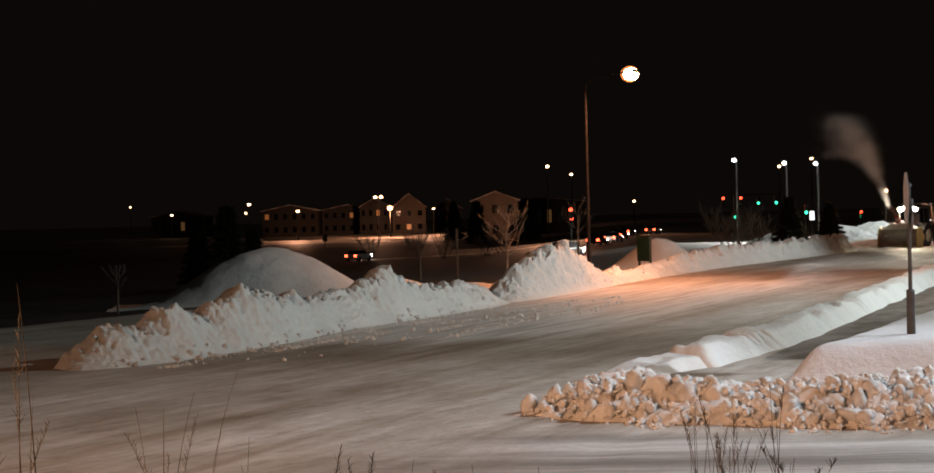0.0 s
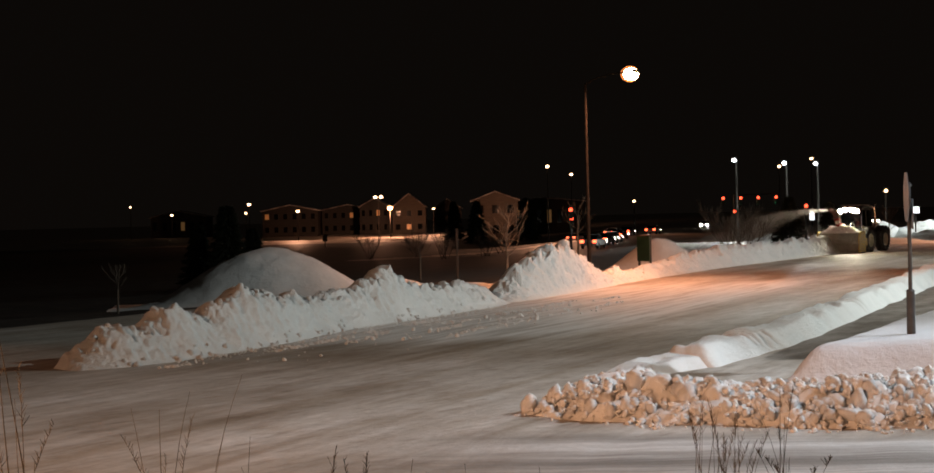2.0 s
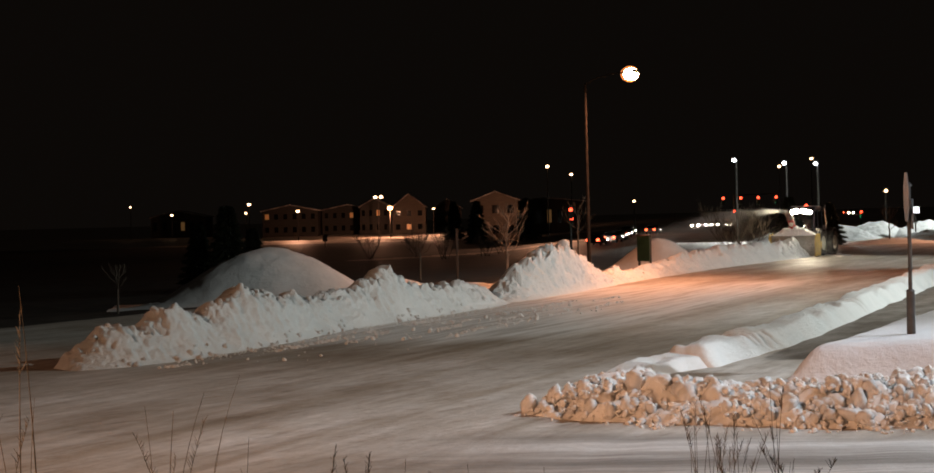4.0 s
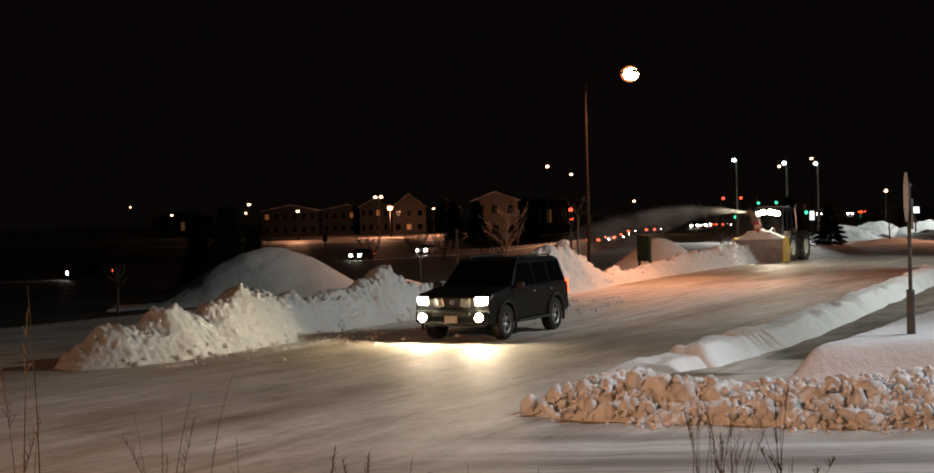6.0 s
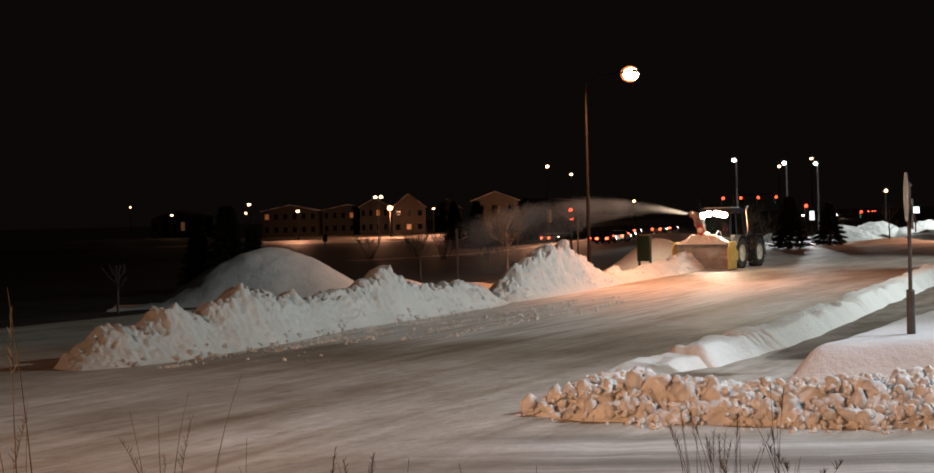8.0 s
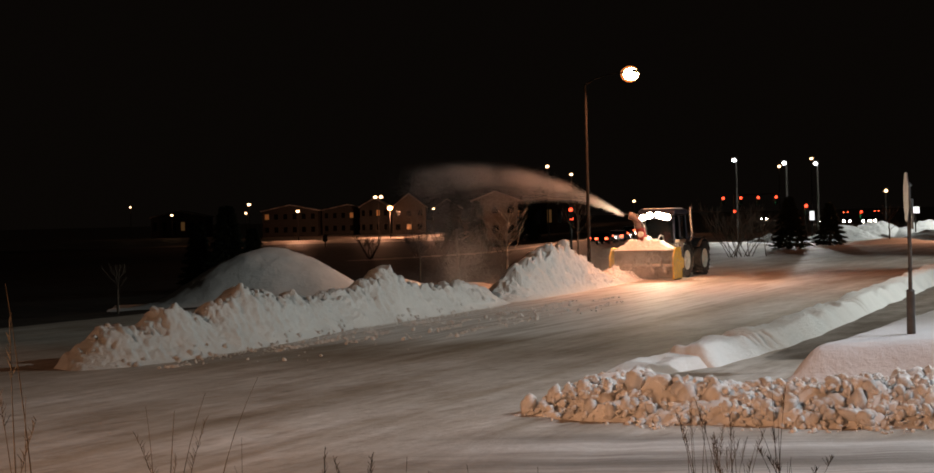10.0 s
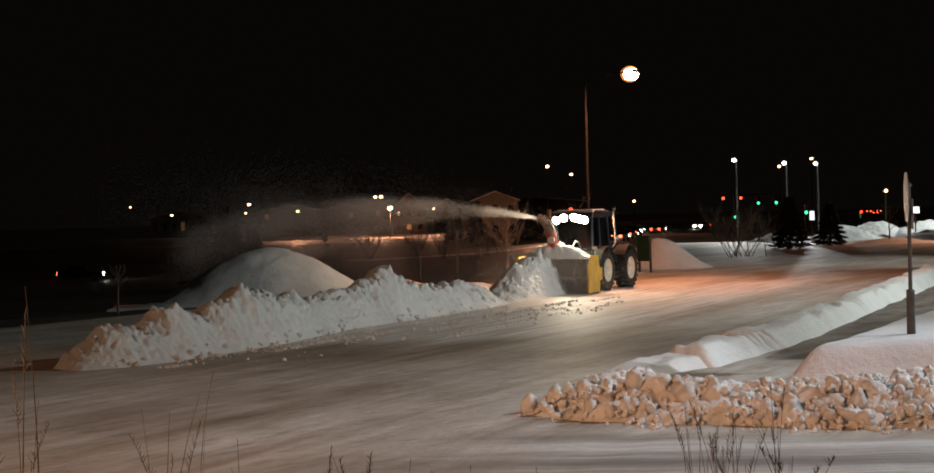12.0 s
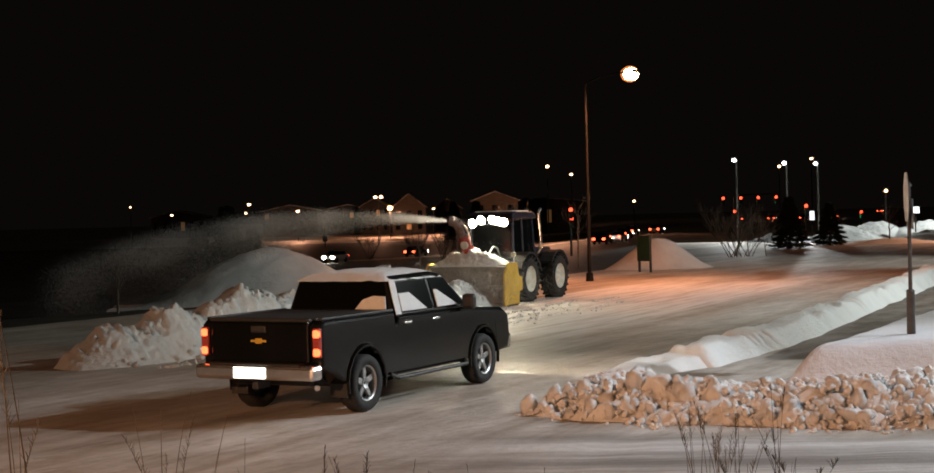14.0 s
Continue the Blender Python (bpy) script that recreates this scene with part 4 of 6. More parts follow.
def build_windrow():
    n = 240
    pts = np.zeros((130, n, 3))
    for i in range(130):
        for j in range(n):
            x, y = 0.0 + 11.5 * j / (n - 1), 17.2 + 6.2 * i / 129
            h, v = windrow_height(x, y)
            pts[i, j] = (x, y, h * (1 + 0.35 * noise.noise(Vector((x, y, 0)) * 1.4)) + ((0.08 * lumps(Vector((x, y, 0)) * 2.0, 21) + 0.07 * noise.cell(Vector((x * 2.7 + y, y * 3.3, 1))) + 0.045 * noise.cell(Vector((x * 6.3 - y, y * 7, 4)))) * min(1, h * 6) if h > 0 else 0) - 0.03)
    thing = new("snow_windrow", grid_mesh("snow_windrow", pts, 130, n, CHUNK))
    tagged(thing, "windrow of broken snow chunks pushed up by a plough", "snow windrow")
    rng = random.Random(5)
    rest_v, rest_f = [], []
    made = 0
    tries = 0
    while made < 3600 and tries < 60000:
        tries += 1
        x, y = rng.uniform(0.4, 8.4), rng.uniform(17.0, 23.2)
        h, v = windrow_height(x, y)
        if v > 1.3 or (v > 0.98 and rng.random() < 0.75):
            continue
        s = 0.016 + 0.045 * rng.random() ** 2.6
        block = len(thing.children) < 300 and rng.random() < 0.2 and v < 0.92 and x < 7.2
        if block:
            s = 0.055 + 0.085 * rng.random() ** 2
        if v > 0.95:
            s *= 0.7
        wave = 1 + 0.35 * noise.noise(Vector((x, y, 0)) * 1.4)
        m = pose(x, y, h * wave + s * (0.15 if block else 0.3), rng.uniform(0, 360), rng.uniform(0, 360), rng.uniform(0, 360)) @ Matrix.Diagonal((s * rng.uniform(0.8, 1.4), s, s * rng.uniform(0.7, 1.0), 1))
        me = CHUNKS[rng.randrange(len(CHUNKS))]
        if block:
            ob = new("snow_chunk", me)
            ob.parent = thing
            ob.matrix_basis = m
        else:
            base = len(rest_v)
            rest_v.extend([tuple(m @ w.co) for w in me.vertices])
            rest_f.extend([tuple(base + i for i in p.vertices) for p in me.polygons])
        made += 1
    me = bpy.data.meshes.new("snow_crumbs")
    me.from_pydata(rest_v, [], rest_f)
    me.materials.append(CHUNK)
    me.polygons.foreach_set("use_smooth", [True] * len(me.polygons))
    ob = new("snow_crumbs", me)
    ob.parent = thing
    tagged(ob, "small crumbs of broken snow", kind="stuff")


build_windrow()


def clump_bank(bank, count, ua, ub, seed):
    """Broken lumps half sunk in the bank's face and crest."""
    rng = random.Random(seed)
    for k in range(count):
        u, v = rng.uniform(ua, ub), rng.choice((abs(rng.gauss(0.0, 0.07)), rng.gauss(0.44, 0.06)))
        p = bank_point(u, v)
        s = 0.025 + 0.06 * rng.random() ** 2.5
        ob = new("snow_lump", CHUNKS[rng.randrange(len(CHUNKS))])
        ob.parent = bank
        ob.matrix_basis = Matrix.Translation(p) @ pose(0, 0, 0, rng.uniform(0, 360), rng.uniform(0, 360), 0) @ Matrix.Diagonal((s, s * rng.uniform(0.7, 1.2), s * rng.uniform(0.8, 1.5), 1))


clump_bank(bpy.data.objects["snow_bank"], 280, 0.6, 19.4, 77)


def build_clods():
    """Loose clods along the lane and at the bank's foot."""
    rng = random.Random(8)
    vs, fs = [], []

    def add_clod(m):
        me = CHUNKS[rng.randrange(len(CHUNKS))]
        base = len(vs)
        vs.extend([tuple(m @ w.co) for w in me.vertices])
        fs.extend([tuple(base + i for i in q.vertices) for q in me.polygons])

    for k in range(520):
        if k < 300:
            u = rng.uniform(2, 19.5)
            p = foot(u)
            w = abs(rng.gauss(0, 0.45)) + 0.05
            x, y, s = p.x + w * 0.9, p.y - w * 0.43, 0.010 + 0.022 * rng.random() ** 2
        else:
            u = rng.gauss(15.0, 5.0)
            if u > 20:
                continue
            p = foot(max(3, u))
            w = rng.choice((1.6, 2.1, 2.9, 3.3)) + rng.gauss(0, 0.22)
            x, y, s = p.x + w * 0.9, p.y - w * 0.43, 0.012 + 0.05 * rng.random() ** 4
        m = pose(x, y, s * 0.5, rng.uniform(0, 360), rng.uniform(0, 360), 0) @ Matrix.Scale(s, 4)
        add_clod(m)
    for ua, ub, off, count in ((1.2, 14.0, 0.7, 700), (7.0, 22.0, 1.35, 420), (8.0, 24.0, 2.3, 380), (9.0, 25.0, 3.1, 420)):
        # crumbly lines left by the plough blade
        for k in range(count):
            u = rng.uniform(ua, ub)
            if noise.noise(Vector((u * 0.5, off * 3, 1))) < -0.12:
                continue
            p = foot(u)
            w = off + 0.25 * noise.noise(Vector((u * 0.3, off, 5))) + rng.gauss(0, 0.10)
            s = 0.010 + 0.032 * rng.random() ** 3
            add_clod(pose(p.x + w * 0.9, p.y - w * 0.43, s * 0.3, rng.uniform(0, 360), rng.uniform(0, 360), 0) @ Matrix.Scale(s, 4))
    me = bpy.data.meshes.new("snow_clods")
    me.from_pydata(vs, [], fs)
    me.materials.append(CHUNK)
    tagged(new("snow_clods", me), "loose clods of snow scattered along the lane", "snow clods", kind="stuff")


build_clods()


SIGNGREY = varied("weathered_sign_back", (0.22, 0.21, 0.21), (0.34, 0.33, 0.33), 3.0, (0.4, 0.6), 0.1, 0.003, metal=0.3)
POSTGREY = varied("dark_grey_post_paint", (0.045, 0.042, 0.04), (0.075, 0.07, 0.066), 5.0, (0.45, 0.7), 0.2, 0.003)


def build_sign():
    x, y = 7.33, 24.68
    sign = root("stop_sign", pose(x, y, 0.30, 0, 0, 0), "stop sign with bare metal back on a thick-based grey post", "road sign")
    part("base_sleeve", bm_tube((0, 0, -0.3), (0, 0, 1.0), 0.075, 0.068, 16), POSTGREY, sign, "thick grey base sleeve", smooth=False)
    part("sleeve_cap", bm_tube((0, 0, 1.0), (0, 0, 1.03), 0.078, 0.05, 16), POSTGREY, sign)
    part("post", bm_tube((0, 0, 1.0), (0, 0, 2.8), 0.033, 0.033, 12), POSTGREY, sign)
    bm = bmesh.new()
    r = 0.44
    ring = [bm.verts.new((0.0, r * math.cos(radians(22.5 + 45 * k)), r * math.sin(radians(22.5 + 45 * k)))) for k in range(8)]
    f = bm.faces.new(ring)
    res = bmesh.ops.extrude_face_region(bm, geom=[f])
    bmesh.ops.translate(bm, vec=(0.012, 0, 0), verts=[g for g in res["geom"] if isinstance(g, bmesh.types.BMVert)])
    bmesh.ops.recalc_face_normals(bm, faces=bm.faces)
    part("octagon_panel", bm, SIGNGREY, sign, "bare metal back of the octagonal panel", at=pose(-0.045, 0, 2.56, 0, 0, -11))
    part("lower_plate", bm_box((0.012, 0.45, 0.5), (0, 0, 0), 0.003, 1), SIGNGREY, sign, at=pose(0.045, 0, 2.28, 0, 0, -11))
    for z in (2.3, 2.75):
        part("bracket", bm_box((0.09, 0.06, 0.04), (0, 0, z), 0.006, 1), STEEL, sign)


build_sign()

STRAW = varied("dry_grass", (0.05, 0.042, 0.028), (0.11, 0.09, 0.06), 8.0, (0.7, 0.9), 0.3, 0.002)
DARKSTRAW = varied("dark_dry_stem", (0.02, 0.017, 0.012), (0.045, 0.037, 0.025), 8.0, (0.7, 0.9), 0.3, 0.002)


def bm_blade(base, height, lean, turn, w, bm, plume=0.0, rng=random):
    """A thin bent stem, with a feathery head when plume is above zero."""
    n = 7
    prev = None
    top = None
    d = Vector((math.cos(turn), math.sin(turn), 0))
    for k in range(n + 1):
        f = k / n
        p = Vector(base) + d * (lean * height * f * f) + Vector((0, 0, height * f * (1 - 0.15 * lean * f)))
        if prev is not None:
            bm_tube(prev, p, w * (1 - 0.75 * (f - 1 / n)), w * (1 - 0.75 * f), 4, bm, False)
        prev = p
    if plume:
        for k in range(16):
            f = 1 - plume * k / 16
            p = Vector(base) + d * (lean * height * f * f) + Vector((0, 0, height * f * (1 - 0.15 * lean * f)))
            q = p + Vector((rng.uniform(-1, 1), rng.uniform(-1, 1), 1.6)) * (0.02 + 0.02 * (k / 16))
            bm_tube(p, q, w * 0.55, w * 0.2, 3, bm, False)
    return bm


SWAY = []


def grass_clump(x, y, count, height, spread, seed, plume=0.0, mat=None, label="tuft of dry ornamental grass standing in the snow"):
    rng = random.Random(seed)
    z = float(ground_z(np.array(x), np.array(y))) - 0.03
    thing = root("dry_grass", pose(x, y, z), label, "grass", "dry grass by the verge")
    bm = bmesh.new()
    for k in range(count):
        bm_blade((rng.gauss(0, spread), rng.gauss(0, spread), 0), height * rng.uniform(0.6, 1.0), rng.uniform(0.02, 0.30), rng.uniform(0, 6.28), rng.uniform(0.0035, 0.006), bm, plume if rng.random() < 0.6 else 0, rng)
    part("tuft", bm, mat or STRAW, thing)
    SWAY.append((thing, seed))
    return thing


grass_clump(1.92, 11.6, 16, 1.16, 0.11, 31, 0.25)
grass_clump(2.14, 11.7, 10, 1.05, 0.09, 37, 0.2)
grass_clump(2.45, 11.5, 8, 0.98, 0.08, 32, 0.1, DARKSTRAW)
grass_clump(2.36, 11.4, 5, 1.45, 0.03, 38, 0.15, DARKSTRAW)
grass_clump(-2.05, 10.0, 7, 1.28, 0.07, 33, 0.35)
grass_clump(-1.78, 10.0, 2, 1.55, 0.02, 34, 0.3)
grass_clump(-2.35, 8.0, 3, 1.78, 0.05, 35, 0.25)
grass_clump(-2.6, 8.2, 4, 1.45, 0.06, 39, 0.3)
grass_clump(-1.05, 11.0, 2, 0.92, 0.05, 36, 0.3, DARKSTRAW)
grass_clump(-0.9, 11.2, 3, 1.0, 0.06, 40, 0.25, DARKSTRAW)
grass_clump(-0.1, 11.0, 3, 1.02, 0.07, 41, 0.25, DARKSTRAW)
grass_clump(0.5, 11.0, 2, 0.98, 0.05, 42, 0.3, DARKSTRAW)
grass_clump(-0.5, 11.2, 2, 1.02, 0.04, 43, 0.0, DARKSTRAW)
grass_clump(-1.65, 11.0, 2, 1.0, 0.05, 44, 0.0, DARKSTRAW)


# ---- beyond the bank: lamps, signals, trees, houses, traffic ----
SODIUM_GLOW = glow("sodium_lamp_glow", (1.0, 0.62, 0.28), 60)
# dim emission for the added bowl that stands in for the lamp's halo
HALO_GLOW = glow("lamp_halo_glow", (1.0, 0.30, 0.08), 0.9)
SODIUM_FAR = glow("far_sodium_glow", (1.0, 0.60, 0.32), 9.0)
WHITE_GLOW = glow("white_lamp_glow", (0.86, 0.94, 1.0), 14)
WINDOW_GLOW = glow("lit_window", (1.0, 0.55, 0.2), 0.05)
SIGN_GLOW = glow("lit_sign_face", (0.9, 0.95, 1.0), 1.5)
BARK = varied("bark", (0.05, 0.04, 0.03), (0.13, 0.10, 0.075), 6.0, (0.7, 0.95), 0.6, 0.02)
PALEBARK = varied("pale_bark", (0.09, 0.075, 0.058), (0.20, 0.17, 0.135), 6.0, (0.7, 0.95), 0.6, 0.02)
NEEDLE = varied("spruce_needles", (0.012, 0.022, 0.012), (0.035, 0.05, 0.028), 5.0, (0.7, 0.9), 0.5, 0.02)
SIDING = varied("brown_siding", (0.058, 0.043, 0.031), (0.088, 0.066, 0.047), 0.5, (0.6, 0.8), 0.2, 0.02, stretch=(1, 1, 8))
# the brown siding again, darkened in colour for walls left unlit
UNLITSIDING = varied("unlit_brown_siding", (0.010, 0.0075, 0.0055), (0.020, 0.015, 0.011), 0.6, (0.6, 0.8), 0.2, 0.02, stretch=(1, 1, 8))
ROOFING = varied("snowy_shingles", (0.10, 0.08, 0.07), (0.45, 0.42, 0.40), 0.35, (0.7, 0.9), 0.3, 0.03)
GREENPANEL = varied("green_sign_panel", (0.01, 0.032, 0.018), (0.018, 0.05, 0.028), 2.0, (0.4, 0.6), 0.1, 0.003)
WOOD = varied("weathered_wood", (0.025, 0.02, 0.015), (0.06, 0.045, 0.032), 5.0, (0.7, 0.9), 0.5, 0.01, stretch=(1, 1, 0.1))


def gz(x, y):
    return float(ground_z(np.array(float(x)), np.array(float(y))))


LAMPPOLE = varied("bronze_lamp_pole", (0.010, 0.009, 0.008), (0.022, 0.018, 0.015), 3.0, (0.8, 0.95), 0.1, 0.003)
LAMPPOLE.node_tree.nodes["Principled BSDF"].inputs["Specular IOR Level"].default_value = 0.1


def build_street_lamp():
    lamp = root("street_lamp", pose(4.92, 60.2, 0), "tall dark steel street lamp with a glowing sodium head", "street lamp")
    part("base", bm_tube((0, 0, 0), (0, 0, 0.35), 0.16, 0.14, 16), LAMPPOLE, lamp)
    part("pole", bm_tube((0, 0, 0.3), (0, 0, 7.98), 0.08, 0.046, 14), LAMPPOLE, lamp)
    part("arm", bm_path([(0, 0, 7.94), (0.32, -0.35, 8.12), (0.87, -0.9, 8.24), (1.48, -1.52, 8.27)], 0.025, 8), LAMPPOLE, lamp)
    head = part("lamp_head", bm_prism([(-0.36, 0), (-0.28, 0.12), (0.19, 0.14), (0.38, 0.05), (0.38, 0)], 0.19, 0.04, 2), LAMPPOLE, lamp, at=pose(1.66, -1.72, 8.2, 0, 0, 45))
    # the second bowl is no lamp part: added behind as an orange halo rim
    for name, mat, label, r, at in (("refractor", SODIUM_GLOW, "glowing glass refractor bowl", (0.29, 0.31, 0.25), (0, 0, -0.04)), ("halo_bowl", HALO_GLOW, "dim orange bowl added behind the lamp as its halo", (0.37, 0.37, 0.32), (0.25, 0.25, 0.0))):
        bm = bmesh.new()
        bmesh.ops.create_icosphere(bm, subdivisions=3, radius=1)
        bmesh.ops.scale(bm, vec=r, verts=bm.verts)
        part(name, bm, mat, head, label, smooth=True, at=pose(*at))


build_street_lamp()


def far_lamp(x, y, z, r, glow_mat, arm=0.0, label="distant street lamp glowing orange", pole=DARKSTEEL, twin=False):
    g = gz(x, y)
    lamp = root("street_lamp", pose(x, y, g), label, "street lamp", "distant street lamps")
    h = z - g
    part("pole", bm_tube((arm, 0.2, 0), (arm, 0.2, h + 0.1), 0.13, 0.09, 8), pole, lamp)
    for dx in ((-0.75, 0.75) if twin else (0.0,)):
        part("arm", bm_tube((arm, 0.2, h + 0.12), (dx, 0, h + 0.2), 0.06, 0.05, 6), pole, lamp)
        head = part("lamp_head", bm_box((r * 2.4, r * 1.6, 0.12), (dx, 0, h + 0.22), 0.04, 1), DARKSTEEL, lamp)
        bm = bmesh.new()
        bmesh.ops.create_icosphere(bm, subdivisions=2, radius=r)
        bmesh.ops.scale(bm, vec=(1, 1, 0.8), verts=bm.verts)
        bmesh.ops.translate(bm, vec=(dx, 0, h - 0.05), verts=bm.verts)
        part("globe", bm, glow_mat, head, "glowing lens", smooth=True)
    return lamp


for x, y, z, r in ((-55.4, 380, 7.4, 0.6), (-56.4, 381, 5.2, 0.42), (-43.0, 380, 5.4, 0.6), (-83.1, 420, 5.4, 0.55), (-94.7, 420, 7.9, 0.38),
                   (-8.8, 400, 5.3, 0.4), (7.75, 330, 2.4, 0.25), (14.3, 260, 11.3, 0.42), (21.3, 300, 10.9, 0.42), (33.8, 300, 5.2, 0.38), (42.3, 150, 4.4, 0.24), (63.2, 300, 11.5, 0.42), (69.7, 300, 12.9, 0.42)):
    far_lamp(x, y, z, r * 0.75, SODIUM_FAR)
far_lamp(-23.0, 390, 8.7, 0.5, SODIUM_FAR, twin=True, label="distant twin-headed street lamp glowing pale orange")
far_lamp(-19.2, 375, 5.6, 0.7, glow("porch_flood_glow", (1.0, 0.55, 0.25), 6), label="bright orange flood lamp beside a house")
for x, y, z in ((27.05, 150, 7.86), (32.1, 150, 7.44), (35.25, 150, 7.3)):
    far_lamp(x, y, z, 0.22, WHITE_GLOW, 0.25, "parking lot lamp with a white head on a grey pole", POSTGREY)

spot("house_light_a", (-19.2, 374, 5.2), (-15.0, 402, 2), 26000, SODIUM, 150, 0.5, 0.6)
spot("house_light_b", (-43.0, 379, 5.2), (-43.5, 366, -2), 7000, SODIUM, 112, 0.5, 0.6)
spot("house_light_c", (-23.0, 389, 8.2), (-21.5, 370, -2), 7500, SODIUM, 105, 0.5, 0.6)
spot("house_light_e", (-8.8, 398, 4.8), (-8.0, 382, -2), 6000, SODIUM, 112, 0.5, 0.6)
spot("road_light_sodium", (14.3, 258.0, 10.8), (13.0, 240, -1), 15000, SODIUM, 110, 0.6, 0.6)
# added spot with no lamp of its own, brightens the beige gable
spot("gable_fill_light", (8.0, 316, 4.0), (6.5, 330, 5.0), 2600, SODIUM, 120, 0.8, 0.6)
spot("lot_light_a", (27.05, 149.7, 7.5), (21.0, 143, 0), 7000, LEDWHITE, 116, 0.6, 0.4)
spot("lot_light_b", (33.5, 149.7, 7.0), (31.0, 141, 0), 11000, LEDWHITE, 116, 0.5, 0.4)
# two unseen lamps added beyond the right border, for far heaps and drive
spot("lot_light_c", (47.0, 128.0, 10.0), (37.0, 134, 0), 9000, LEDWHITE, 120, 0.6, 0.4)
spot("drive_light_sodium", (39.5, 112.0, 7.0), (32.0, 110.0, 0), 3500, SODIUM, 120, 0.7, 0.3)


# traffic signals
LENS = {"red": glow("signal_red", (1.0, 0.07, 0.03), 5.0), "amber": glow("signal_amber", (1.0, 0.38, 0.05), 3.0), "green": glow("signal_green", (0.03, 1.0, 0.45), 3.0)}
SHUTTERS = []


def signal_head(parent, x, y, z, group, k=1.0):
    """Three lenses one above the other, always glowing; an added dark blind stands before each while it is off."""
    head = part("signal_head", bm_box((0.42 * k, 0.2, 1.15 * k), (0, 0, 0), 0.04), PLASTIC, parent, at=pose(x, y, z))
    for i, colour in enumerate(("red", "amber", "green")):
        dz = (0.37 - 0.37 * i) * k
        part(colour + "_lens", bm_tube((0, -0.16, dz), (0, -0.11, dz), 0.19 * k, 0.19 * k, 16), LENS[colour], head, "round " + colour + " lens")
        ob = part("blind", bm_tube((0, -0.26, dz), (0, -0.24, dz), 0.215 * k, 0.215 * k, 16), PLASTIC, head)
        SHUTTERS.append((ob, group, colour))
    return head


def signal_mast(x, y, heads, label, end):
    """A post with an arm along which heads hang: (offset, drop, group)."""
    g = gz(x, y)
    thing = root("traffic_signal", pose(x, y, g), label, "traffic signal", "traffic signals")
    top = max(h[1] for h in heads) + 0.75
    part("post", bm_tube((0, 0.3, 0), (0, 0.3, top + 0.1), 0.13, 0.1, 10), DARKSTEEL, thing)
    if abs(end) > 0.1:
        part("mast_arm", bm_tube((0, 0.3, top), (end, 0.3, top + 0.1), 0.09, 0.05, 8), DARKSTEEL, thing)
    for dx, dz, group in heads:
        signal_head(thing, dx, 0, dz, group)
    return thing


g0 = gz(36.0, 200)
signal_mast(36.0, 200.0, [(-1.5, 4.05 - g0, "turn"), (0.85, 4.05 - g0, "turn"), (3.2, 4.05 - g0, "through"), (5.6, 4.05 - g0, "through"), (0.0, 2.25 - g0, "through")], "traffic signals on a long dark mast arm", 6.2)
signal_mast(38.75, 170.0, [(0.0, 2.7 - gz(38.75, 170), "through")], "traffic signal on a dark roadside post", 0)
signal_mast(58.3, 220.0, [(0.0, 1.75 - gz(58, 220), "cross")], "traffic signal on a dark roadside post", 0)
signal_mast(10.5, 150.0, [(0.0, 2.85 - gz(10.5, 150), "turn"), (0.05, 2.0 - gz(10.5, 150), "turn")], "pair of traffic signals on a roadside post", 0)


# trees
def grow(bm, p, d, length, r, depth, rng, spread=0.6, kids=3, up=0.25):
    q = p + d * length
    r = max(r, 0.006)
    bm_tube(p, q, r, max(r * 0.62, 0.005), 6 if depth > 1 else 4, bm, False)
    if depth == 0:
        return
    for k in range(kids):
        f = rng.uniform(0.55, 1.0) if k else 1.0
        nd = (d + Vector((rng.uniform(-1, 1), rng.uniform(-1, 1), rng.uniform(-0.3, 0.6))) * spread + Vector((0, 0, up))).normalized()
        grow(bm, p + d * length * f, nd, length * rng.uniform(0.4, 0.98), r * 0.58, depth - 1, rng, spread, kids, up)


